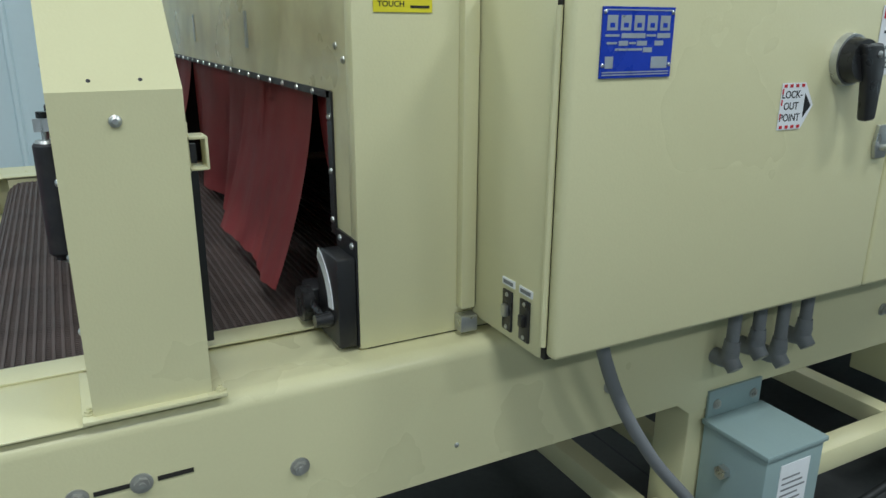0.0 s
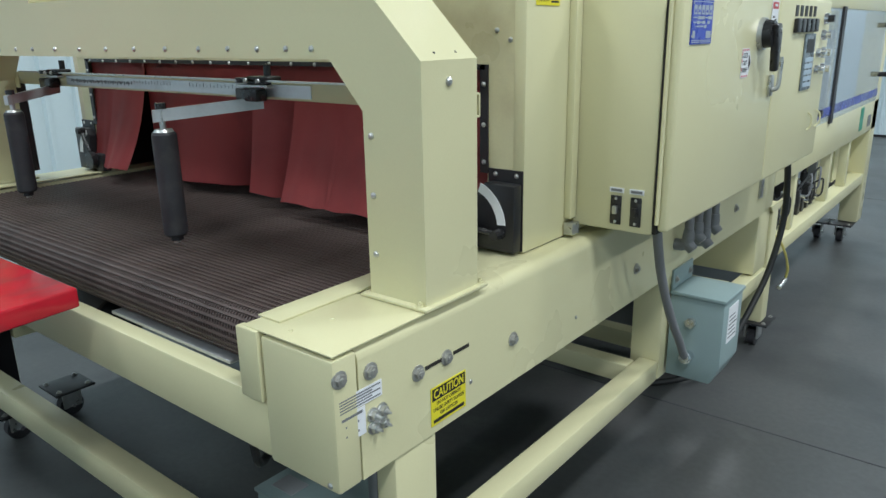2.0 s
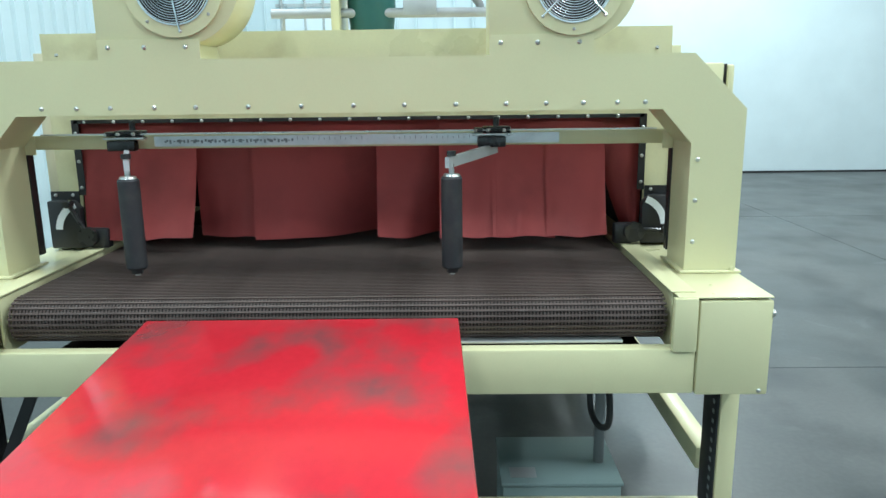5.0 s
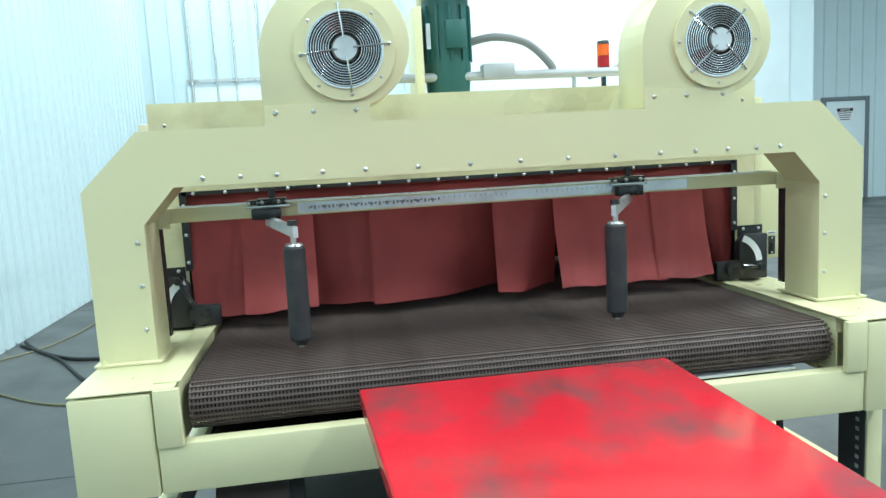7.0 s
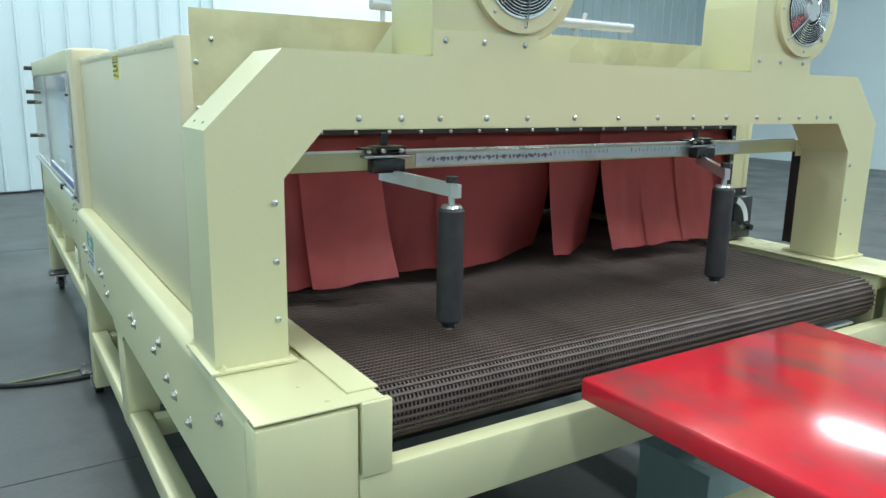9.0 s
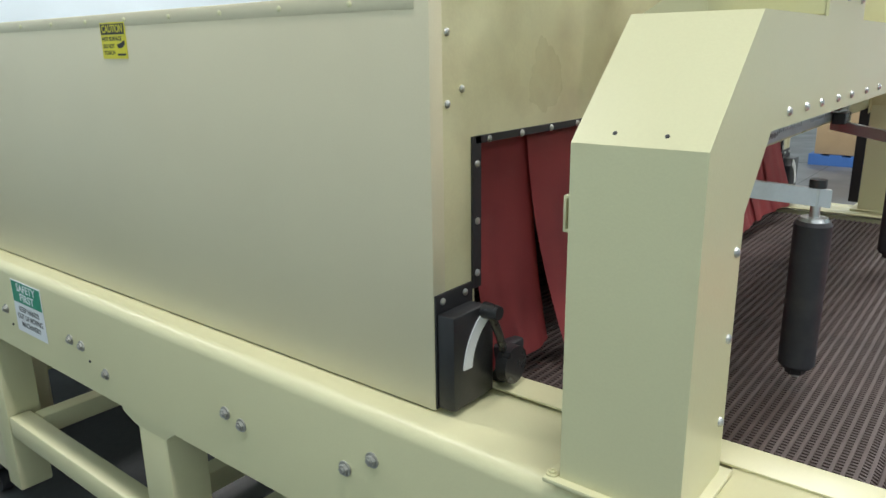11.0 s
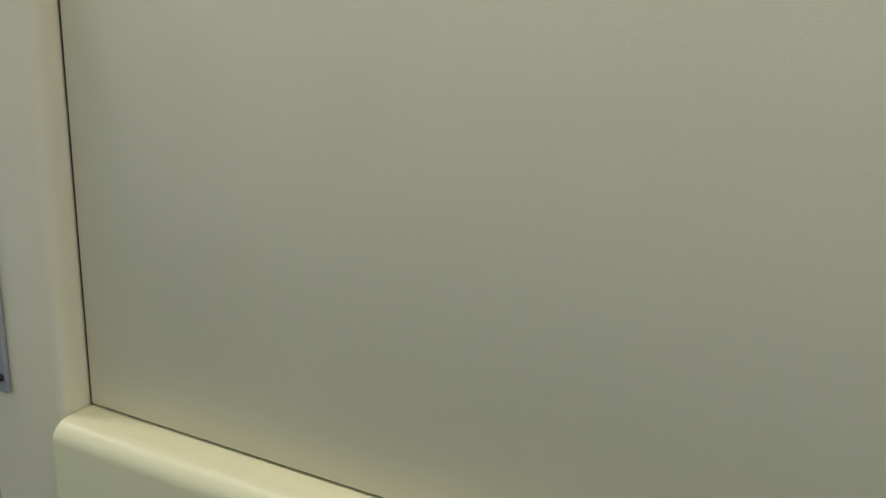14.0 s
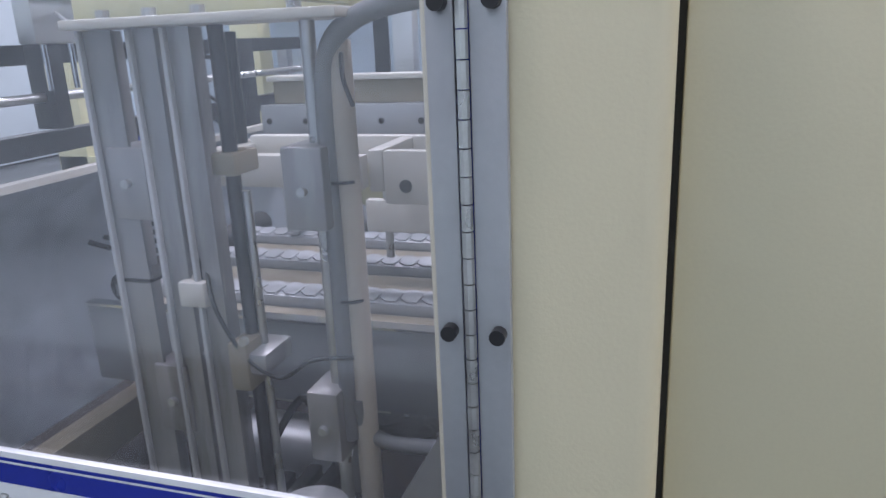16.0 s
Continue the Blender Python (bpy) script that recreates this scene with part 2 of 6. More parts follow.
def prism(bm, poly, axis, a, b, bev=0.0, seg=2):
    """A closed outline (two coordinates a point) drawn along an axis from a to b."""
    def at(pt, w):
        return {"x": (w, pt[0], pt[1]), "y": (pt[0], w, pt[1]), "z": (pt[0], pt[1], w)}[axis]
    lo, hi = [bm.verts.new(at(pt, a)) for pt in poly], [bm.verts.new(at(pt, b)) for pt in poly]
    fs = [bm.faces.new(lo[::-1]), bm.faces.new(hi)]
    for i in range(len(poly)):
        j = (i + 1) % len(poly)
        fs.append(bm.faces.new((lo[i], lo[j], hi[j], hi[i])))
    bmesh.ops.recalc_face_normals(bm, faces=fs)
    if bev:
        es = list({e for q in fs for e in q.edges})
        bmesh.ops.bevel(bm, geom=es, offset=bev, segments=seg, profile=0.5, affect="EDGES")
    return bm


def ringbm(bm, c, axis, r0, r1, h0, h1, seg=40):
    """A flat ring (r0 inside, r1 outside) about an axis through c, between h0 and h1 along it."""
    c = Vector(c)
    d = Vector(axis).normalized()
    u = d.orthogonal().normalized()
    v = d.cross(u)
    rows = []
    for r, hh in ((r0, h0), (r1, h0), (r1, h1), (r0, h1)):
        rows.append([bm.verts.new(c + d * hh + r * (math.cos(2 * math.pi * i / seg) * u + math.sin(2 * math.pi * i / seg) * v)) for i in range(seg)])
    for k in range(4):
        for i in range(seg):
            j = (i + 1) % seg
            bm.faces.new((rows[k][i], rows[k][j], rows[(k + 1) % 4][j], rows[(k + 1) % 4][i]))
    bmesh.ops.recalc_face_normals(bm, faces=bm.faces[:])
    return bm


def tube(pts, r, seg=10, steps=6, closed=False):
    """A round cable through points, smoothed."""
    pts = [Vector(q) for q in pts]
    n = len(pts)
    path = []
    for i in range(n if closed else n - 1):
        g = (lambda k: pts[k % n]) if closed else (lambda k: pts[max(0, min(n - 1, k))])
        a, b, c, d = g(i - 1), g(i), g(i + 1), g(i + 2)
        for s in range(steps):
            t = s / steps
            path.append(0.5 * ((2 * b) + (c - a) * t + (2 * a - 5 * b + 4 * c - d) * t * t + (3 * b - a - 3 * c + d) * t ** 3))
    if not closed:
        path.append(pts[-1])
    bm = bmesh.new()
    rings, u = [], None
    for i, q in enumerate(path):
        d = (path[min(i + 1, len(path) - 1)] - path[max(i - 1, 0)]).normalized()
        u = d.orthogonal().normalized() if u is None else (u - d * u.dot(d)).normalized()
        v = d.cross(u)
        rings.append([bm.verts.new(q + r * (math.cos(2 * math.pi * k / seg) * u + math.sin(2 * math.pi * k / seg) * v)) for k in range(seg)])
    m = len(rings)
    for i in range(m if closed else m - 1):
        for k in range(seg):
            j = (k + 1) % seg
            bm.faces.new((rings[i][k], rings[i][j], rings[(i + 1) % m][j], rings[(i + 1) % m][k]))
    if not closed:
        bm.faces.new(rings[0][::-1])
        bm.faces.new(rings[-1])
    bmesh.ops.recalc_face_normals(bm, faces=bm.faces[:])
    return bm


def hexbolt(bm, c, n, r=0.011, h=0.008, washer=True):
    """A hexagon bolt head on a washer, standing out along n."""
    c, n = Vector(c), Vector(n).normalized()
    if washer:
        cyl(bm, c - n * 0.001, c + n * 0.0025, r * 1.45, 16)
    cyl(bm, c, c + n * h, r, 6)
    cyl(bm, c + n * h, c + n * (h + 0.003), r * 0.5, 8)
    return bm


def dome(bm, c, n, r=0.006, h=0.004):
    c, n = Vector(c), Vector(n).normalized()
    cyl(bm, c - n * 0.0005, c + n * h * 0.5, r, 10, r * 0.92)
    cyl(bm, c + n * h * 0.5, c + n * h, r * 0.92, 10, r * 0.45)
    return bm


def bolts(name, pts, n, parent, r=0.006, h=0.004, hexed=False, material=None):
    for c in pts:
        part(name, (hexbolt if hexed else dome)(bmesh.new(), c, n, r, h), material or (BOLT_GREY if hexed else STEEL), parent)


def text_mesh(body, size, material, parent, x, y, lift=0.0008, align="CENTER", width=None, name="lettering"):
    """Flat lettering in the plane of its parent (x to the right, y up)."""
    cu = bpy.data.curves.new(name, "FONT")
    cu.body, cu.size, cu.align_x, cu.align_y, cu.extrude, cu.offset = body, size, align, "CENTER", 0.00015, size * 0.018
    tmp = bpy.data.objects.new(name, cu)
    scene.collection.objects.link(tmp)
    me = bpy.data.meshes.new_from_object(tmp.evaluated_get(bpy.context.evaluated_depsgraph_get()))
    bpy.data.objects.remove(tmp)
    me.materials.append(material)
    if width:
        xs = [v.co.x for v in me.vertices]
        k = width / max(1e-6, max(xs) - min(xs))
        for v in me.vertices:
            v.co.x *= k
    ob = new(name, me)
    ob.parent = parent
    ob.location = (x, y, lift)
    return ob


def face_on(o, right, normal):
    """The frame of a flat sign: its middle, its reading direction and the side it faces."""
    r, n = Vector(right).normalized(), Vector(normal).normalized()
    up = n.cross(r)
    return Matrix(((r.x, up.x, n.x, o[0]), (r.y, up.y, n.y, o[1]), (r.z, up.z, n.z, o[2]), (0, 0, 0, 1)))


def sign(name, m, w, h, material, label, category="sign", thick=0.0012):
    ob = part(name, box(-w / 2, w / 2, -h / 2, h / 2, 0.0, thick), material, smooth=False)
    ob.matrix_basis = m
    return tagged(ob, label, category)


def bar_on(parent, x0, x1, y0, y1, material, lift=0.0012, name="print_bar"):
    ob = part(name, box(x0, x1, y0, y1, lift, lift + 0.0005), material, smooth=False)
    ob.parent = parent
    return ob


def mx_(x):
    """The other side's place of something on the operator's side."""
    return 0.02 - x


# ---- setting ----
WX0, WX1, WY0, WY1, WY2, WX2, TOP = -3.17, 15.0, -9.0, 10.5, 12.4, 8.2, 7.0

floor = part("floor", box(WX0 - 0.2, WX1 + 0.2, WY0 - 0.2, WY2 + 0.2, -0.2, 0.0), CONCRETE, smooth=False)
tagged(floor, "dark grey sealed concrete floor with faint pale scuffs", "floor", kind="structure")
crack = bmesh.new()
for y in (1.85, 6.3, -3.2):
    bx(crack, WX0, WX1, y, y + 0.006, 0.0, 0.0015)
for x in (-5, 3.9, 8.4):
    bx(crack, x, x + 0.006, WY0, WY2, 0.0, 0.0015)
tagged(part("floor_joint", crack, mat("joint_filler", (0.06, 0.065, 0.07), 0.8), smooth=False), "thin dark saw-cut joints in the concrete floor", "floor joint", kind="structure")

wall_back = part("wall_back", box(WX0 - 0.2, WX2, WY1, WY1 + 0.2, 0, TOP), WALL_PAINT, smooth=False)
tagged(wall_back, "white ribbed sheet metal warehouse wall", "wall", kind="structure")
wall_left = part("wall_left", box(WX0 - 0.2, WX0, WY0, WY1 - 0.002, 0, TOP), WALL_PAINT, smooth=False)
tagged(wall_left, "white ribbed sheet metal side wall", "wall", kind="structure")
wall_far = part("wall_far", box(WX2, WX1, WY2, WY2 + 0.2, 0, TOP), WALL_PAINT, smooth=False)
tagged(wall_far, "shaded white ribbed wall with a door", "wall", kind="structure")
part("wall_step", box(WX2, WX2 + 0.2, WY1 + 0.002, WY2 - 0.002, 0, TOP), WALL_PAINT, smooth=False)
part("wall_right", box(WX1, WX1 + 0.2, WY0, WY2, 0, TOP), WALL_PAINT, smooth=False)
# the front wall and ceiling are unseen, added to close the room and bounce light
part("wall_front", box(WX0 - 0.2, WX1 + 0.2, WY0 - 0.2, WY0 - 0.002, 0, TOP), WALL_PAINT, smooth=False)
for nm in ("wall_step", "wall_right", "wall_front"):
    tagged(bpy.data.objects[nm], "plain white sheet metal wall closing the room", "wall", kind="structure")
tagged(part("ceiling", box(WX0 - 0.2, WX1 + 0.2, WY0 - 0.2, WY2 + 0.2, TOP + 0.002, TOP + 0.2), CEILING_MAT, smooth=False), "unseen pale sheet metal ceiling closing the room", "ceiling", kind="structure")


def rib(name, wall, x, y, along):
    """One raised seam of the wall cladding."""
    a, h = 0.022, 0.03
    bm = bmesh.new()
    if along == "y":
        prism(bm, ((x - a, y - 0.001), (x + a, y - 0.001), (x + a * 0.45, y - h), (x - a * 0.45, y - h)), "z", 0.02, TOP)
    else:
        prism(bm, ((x + 0.001, y - a), (x + 0.001, y + a), (x + h, y + a * 0.45), (x + h, y - a * 0.45)), "z", 0.02, TOP)
    part(name, bm, WALL_PAINT, wall, smooth=False)


x = WX0 + 0.17
while x < 1.75:
    rib("rib", wall_back, x, WY1, "y")
    x += 0.305
x = WX2 + 0.3
while x < WX1:
    rib("rib", wall_far, x, WY2, "y")
    x += 0.305
y = -1.0
while y < WY1:
    rib("rib", wall_left, WX0, y, "x")
    y += 0.203

# the plain white roll-up door in the back wall
shutter = part("roll_up_door", box(1.86, WX2 - 0.3, WY1 - 0.03, WY1 - 0.004, 0.03, 4.6, bev=0.004), DOOR_WHITE)
tagged(shutter, "large plain white closed roll-up door", "door", kind="structure")
tagged(part("trim", box(1.74, 1.855, WY1 - 0.06, WY1 - 0.002, 0, 4.7, bev=0.004), DOOR_WHITE), "white vertical trim beside the roll-up door", "trim", kind="structure")
tagged(part("baseboard", box(-0.9, 8.0, WY1 - 0.045, WY1 - 0.031, 0.0, 0.03), BLACK), "black rubber seal along the door's foot", "seal", kind="structure")

# the walk door in the far wall
door = part("door_1", box(10.05, 10.98, WY2 - 0.05, WY2 - 0.004, 0.01, 2.08, bev=0.004), DOOR_WHITE)
tagged(door, "white panelled steel door with a notice", "door", kind="structure")
for x0, x1, z0, z1 in ((9.96, 10.05, 0, 2.17), (10.98, 11.07, 0, 2.17), (10.05, 10.98, 2.085, 2.17)):
    part("door_frame", box(x0, x1, WY2 - 0.07, WY2 - 0.003, z0, z1, bev=0.004), BOX_GREY, door)
for z0, z1 in ((0.2, 0.9), (1.05, 1.5)):
    for x0, x1 in ((10.15, 10.47), (10.56, 10.88)):
        part("door_panel", box(x0, x1, WY2 - 0.056, WY2 - 0.049, z0, z1, bev=0.003), DOOR_WHITE, door)
part("door_knob", cyl(bmesh.new(), (10.9, WY2 - 0.11, 0.98), (10.9, WY2 - 0.05, 0.98), 0.035), STEEL, door)
ntc = sign("notice_sign", face_on((10.5, WY2 - 0.052, 1.8), (1, 0, 0), (0, -1, 0)), 0.42, 0.3, WHITE, "white notice with black print on the door")
bar_on(ntc, -0.19, 0.19, 0.06, 0.13, INK)
text_mesh("NOTICE", 0.06, WHITE, ntc, 0, 0.095, 0.002)
for k in range(4):
    bar_on(ntc, -0.17 + 0.02 * k, 0.17 - 0.02 * k, 0.02 - 0.045 * k, 0.038 - 0.045 * k, INK)

# ---- the tunnel machine: frame ----
RX, NOSE_IN, RAIL_TOP, RAIL_BOT = 1.09, 0.862, 0.925, 0.676
TF, TB = 0.655, 2.425          # tunnel front and back
machine = thing("shrink_tunnel", (0, 1.2, 0), "cream painted heat shrink tunnel on a steel stand", "packaging machine")


def rail_profile(s):
    """Cross-section of a side rail: a folded channel with a soft outer edge."""
    pts = []
    for k in range(7):
        a = math.radians(90 * k / 6)
        pts.append((RX - 0.026 + 0.026 * math.sin(a), RAIL_TOP - 0.026 + 0.026 * math.cos(a)))
    pts = [(NOSE_IN, RAIL_TOP)] + pts + [(RX, RAIL_BOT), (RX - 0.05, RAIL_BOT), (RX - 0.05, RAIL_BOT + 0.006), (RX - 0.008, RAIL_BOT + 0.006), (RX - 0.008, RAIL_TOP - 0.04), (NOSE_IN + 0.006, RAIL_TOP - 0.04), (NOSE_IN + 0.006, RAIL_BOT + 0.1), (NOSE_IN, RAIL_BOT + 0.1)]
    return [((px if s > 0 else mx_(px)), pz) for px, pz in pts]


for s in (1, -1):
    X = (lambda v: v) if s > 0 else mx_
    part("side_rail", prism(bmesh.new(), rail_profile(s), "y", 0.055, TB - 0.002), CREAM, machine)
    # nose box with its lid and inner cheek
    part("nose_cover", box(X(NOSE_IN + 0.05), X(RX + 0.002), -0.003, 0.052, RAIL_BOT, RAIL_TOP - 0.004, bev=0.006), CREAM, machine)
    part("nose_lid", box(X(NOSE_IN), X(RX + 0.001), -0.001, 0.232, RAIL_TOP + 0.0015, RAIL_TOP + 0.005, bev=0.0012), CREAM, machine)
    part("nose_cheek", box(X(NOSE_IN - 0.012), X(NOSE_IN + 0.046), -0.008, 0.012, 0.792, RAIL_TOP + 0.003, bev=0.003), CREAM, machine)
    part("inner_strip", box(X(NOSE_IN - 0.008), X(NOSE_IN + 0.052), 0.04, TF + 0.1, RAIL_TOP + 0.005, RAIL_TOP + 0.009, bev=0.001), CREAM, machine)
    bolts("screw", [(X(0.955), 0.03, RAIL_TOP + 0.005), (X(0.975), 0.11, RAIL_TOP + 0.005)], (0, 0, 1), machine, 0.005, 0.003, material=CREAM)
    bolts("screw", [(X(RX - 0.02), -0.003, RAIL_BOT + 0.012)], (0, -1, 0), machine, 0.006, 0.004)
    # legs, feet and lower rails
    far = (2.58, 2.67) if s > 0 else (2.33, 2.42)
    for y0, y1 in ((0.14, 0.258), (1.385, 1.505), far):
        zf = 0.325 if 1 < y0 < 2 else 0.128
        if y0 < 1:
            part("leg", box(X(RX - 0.004), X(RX - 0.055), y0, y1, zf, RAIL_BOT + 0.004, bev=0.005), CREAM, machine)
            strip_ = part("slotted_strip", box(X(RX - 0.0555), X(RX - 0.060), y0 + 0.006, y1 - 0.004, zf + 0.01, RAIL_BOT - 0.002, bev=0.001), BLACK, machine, "black steel strip with a row of slots")
            for k in range(17):
                part("slot", box(X(RX - 0.0602), X(RX - 0.0612), y0 + 0.026, y0 + 0.040, zf + 0.04 + 0.029 * k, zf + 0.052 + 0.029 * k), ALU_DULL, strip_)
            if s < 0:
                part("strut", prism(bmesh.new(), [(X(px), pz) for px, pz in ((0.87, RAIL_BOT - 0.002), (0.835, RAIL_BOT - 0.002), (0.985, 0.36), (1.02, 0.36))], "y", y0 + 0.019, y0 + 0.026), BLACK, machine, "black diagonal strut")
            continue
        part("leg", box(X(RX - 0.004), X(RX - 0.105), y0, y1, zf, RAIL_BOT + 0.004, bev=0.008), CREAM, machine)
        part("leg_gusset", prism(bmesh.new(), ((y0 - 0.05, RAIL_BOT + 0.004), (y1 + 0.06, RAIL_BOT + 0.004), (y1 + 0.055, RAIL_BOT - 0.012), (y1 + 0.004, RAIL_BOT - 0.03), (y0 - 0.004, RAIL_BOT - 0.03)), "x", X(RX - 0.002), X(RX - 0.012)), CREAM, machine)
    for y0, y1 in ((0.26, 1.383), (1.507, far[0] - 0.002)):
        part("lower_rail", box(X(RX - 0.006), X(RX - 0.07), y0, y1, 0.325, 0.395, bev=0.008), CREAM, machine)
part("front_beam", box(mx_(NOSE_IN + 0.048), NOSE_IN + 0.048, 0.002, 0.045, RAIL_BOT + 0.002, 0.797, bev=0.006), CREAM, machine)
part("front_lower_beam", box(mx_(0.98), 0.98, 0.045, 0.115, 0.25, 0.33, bev=0.008), CREAM, machine)
for y in (1.30, 1.56, 2.25):
    part("cross_rail", box(mx_(1.015), 1.015, y, y + 0.06, 0.326, 0.39, bev=0.006), CREAM, machine)
part("leg_plate", box(1.075, 0.80, 2.41, 2.575, 0.40, RAIL_BOT - 0.002, bev=0.006), CREAM, machine)
part("belly_pan", box(mx_(0.84), 0.84, 0.24, TB - 0.1, 0.70, 0.715), BED_AND_SHADE, machine)
for y in (0.62, 1.05, 1.75):
    part("under_beam", box(mx_(1.0), 1.0, y, y + 0.05, 0.64, 0.698, bev=0.004), CREAM, machine)

# bolts on the operator's side
bolts("bolt", [(RX, 0.012, 0.885), (RX, 0.083, 0.873), (RX, 0.204, 0.821), (RX, 0.288, 0.821), (RX, 0.519, 0.778), (RX, 1.15, 0.770), (RX, 2.02, 0.775)], (1, 0, 0), machine, 0.011, 0.009, True)
bolts("screw", [(RX, 0.804, 0.735), (RX, 0.366, 0.738)], (1, 0, 0), machine, 0.005, 0.003)
for y in (0.225, 0.31):
    part("slot", box(RX - 0.002, RX + 0.0015, y, y + 0.05, 0.818, 0.825), SHADOW_GAP, machine)
# bolts on the other side
LX = mx_(RX)
bolts("bolt", [(LX, 0.735, 0.84), (LX, 0.80, 0.80), (LX, 0.66, 0.775), (LX, 0.585, 0.76), (LX, 0.45, 0.75), (LX, 1.135, 0.795), (LX, 1.085, 0.785), (LX, 1.78, 0.79), (LX, 1.722, 0.787), (LX, 1.615, 0.742), (LX, 2.22, 0.80), (LX, 2.16, 0.79), (LX, 0.20, 0.86)], (-1, 0, 0), machine, 0.0095, 0.008, True)
bolts("screw", [(LX, 1.69, 0.755), (LX, 2.13, 0.75)], (-1, 0, 0), machine, 0.004, 0.003, material=BLACK)
# grease nipples
for y in (0.083, 0.106):
    for z in (0.767, 0.791):
        bm = hexbolt(bmesh.new(), (RX, y, z), (1, 0, 0), 0.009, 0.012)
        cyl(bm, (RX + 0.012, y, z), (RX + 0.024, y, z), 0.005, 8, 0.002)
        part("grease_nipple", bm, STEEL, machine)

# ---- tunnel body ----
body_top = 1.556
OX0, OX1, OZ = -0.905, 0.930, 1.338
for s in (1, -1):
    X = (lambda v: v) if s > 0 else mx_
    part("side_panel", box(X(1.03), X(1.0), TF - 0.004, TB - 0.004, RAIL_TOP + 0.003, body_top, bev=0.0025), CREAM if s > 0 else CREAM_WARM_LIGHT, machine)
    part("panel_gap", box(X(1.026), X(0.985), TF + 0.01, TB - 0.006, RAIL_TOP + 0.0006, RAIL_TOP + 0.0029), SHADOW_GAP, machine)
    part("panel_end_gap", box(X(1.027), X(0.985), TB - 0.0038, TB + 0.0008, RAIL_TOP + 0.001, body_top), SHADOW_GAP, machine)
    part("top_flange", box(X(1.0315), X(0.98), TF + 0.02, TB - 0.01, body_top - 0.026, body_top - 0.002, bev=0.003), CREAM_WARM_LIGHT, machine)
    bolts("screw", [(X(0.99), TF - 0.003, z) for z in (1.40, 1.50)] + [(X(0.955), TF - 0.003, z) for z in (1.42, 1.55)], (0, -1, 0), machine, 0.006, 0.004)
    bolts("screw", [(X(1.0315), y, body_top - 0.014) for y in np.arange(0.8, 2.4, 0.16)], (s, 0, 0), machine, 0.005, 0.003, material=CREAM)
    # black sealing strips round the mouth
    part("seal_strip", box(X(0.933), X(0.911), TF - 0.007, TF - 0.003, 1.105, OZ + 0.0095), BLACK, machine)
    bolts("screw", [(X(0.922), TF - 0.007, z) for z in (1.13, 1.215, 1.305)], (0, -1, 0), machine, 0.006, 0.004)
FX0, FX1, FB = mx_(1.001), 1.001, RAIL_TOP + 0.006
part("front_plate", prism(bmesh.new(), ((FX0, FB), (FX0, 1.615), (FX1, 1.615), (FX1, FB), (OX1, FB), (OX1, OZ), (OX0, OZ), (OX0, FB)), "y", TF - 0.003, TF + 0.002), CREAM_STAINED, machine)
part("seal_strip", box(-0.905, 0.925, TF - 0.007, TF - 0.0032, OZ - 0.002, OZ + 0.010), BLACK, machine)
bolts("screw", [(v, TF - 0.007, OZ + 0.003) for v in np.arange(-0.87, 0.92, 0.095)], (0, -1, 0), machine, 0.006, 0.004)
part("hinge_tab", box(0.345, 0.365, TF - 0.006, TF - 0.003, 1.40, 1.48), STEEL, machine)
part("hinge_tab", box(-0.345, -0.325, TF - 0.006, TF - 0.003, 1.40, 1.48), STEEL, machine)
part("roof", box(mx_(0.998), 0.998, TF + 0.022, TB - 0.01, 1.53, 1.55), CREAM_WARM_LIGHT, machine)
# added panel across the tunnel; near-black walls stand for the unlit inside
part("shade_panel", box(mx_(0.90), 0.90, 1.5, 1.52, 0.93, 1.5), BED_AND_SHADE, machine)
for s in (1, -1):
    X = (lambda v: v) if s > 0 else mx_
    part("shaded_inner_wall", box(X(0.93), X(0.945), TF + 0.03, 1.5, 0.93, 1.5), BED_AND_SHADE, machine)

# ---- arch guard in front of the mouth ----
AY0, AY1, AO, AI = 0.24, 0.398, 1.085, 0.945
arch = thing("arch_guard", (0.01, 0.32, RAIL_TOP), "cream sheet metal arch guard bolted across the conveyor", "guard")
CH = 0.143
outer = [(AO, RAIL_TOP + 0.012), (AO, 1.372), (AO - CH, 1.515)]
tabs = [(0.68, 1.515), (0.68, 1.566), (0.412, 1.566), (0.412, 1.515), (-0.34, 1.515), (-0.34, 1.566), (-0.608, 1.566), (-0.608, 1.515)]
inner = [(AI, RAIL_TOP + 0.012), (AI, 1.283), (AI - 0.08, 1.373)]
poly = outer + tabs + [(mx_(q[0]), q[1]) for q in outer[::-1]] + [(mx_(q[0]), q[1]) for q in inner] + inner[::-1]
bm = prism(bmesh.new(), poly, "y", AY0, AY0 + 0.004)
part("front_sheet", bm, CREAM, arch)
# folded skin round the outside, one sheet a facet
out = [(AO, RAIL_TOP + 0.012), (AO, 1.372), (AO - CH, 1.515), (mx_(AO - CH), 1.515), (mx_(AO), 1.372), (mx_(AO), RAIL_TOP + 0.012)]


def skin(name, path, t, y0, y1, parent, bev):
    """A folded sheet that follows a path in the upright plane."""
    cx, cz = 0.01, 1.0
    pa = []
    for i, (px, pz) in enumerate(path):
        a = Vector(path[max(i - 1, 0)])
        b = Vector(path[min(i + 1, len(path) - 1)])
        c = Vector((px, pz))
        d1 = (c - a).normalized() if i else (b - c).normalized()
        d2 = (b - c).normalized() if i < len(path) - 1 else d1
        n = Vector((-(d1 + d2).y, (d1 + d2).x)).normalized()
        k = t / max(0.3, n.dot(Vector((-d2.y, d2.x))))
        pa.append((px + n.x * k, pz + n.y * k))
    return part(name, prism(bmesh.new(), list(path) + pa[::-1], "y", y0, y1), CREAM, parent)


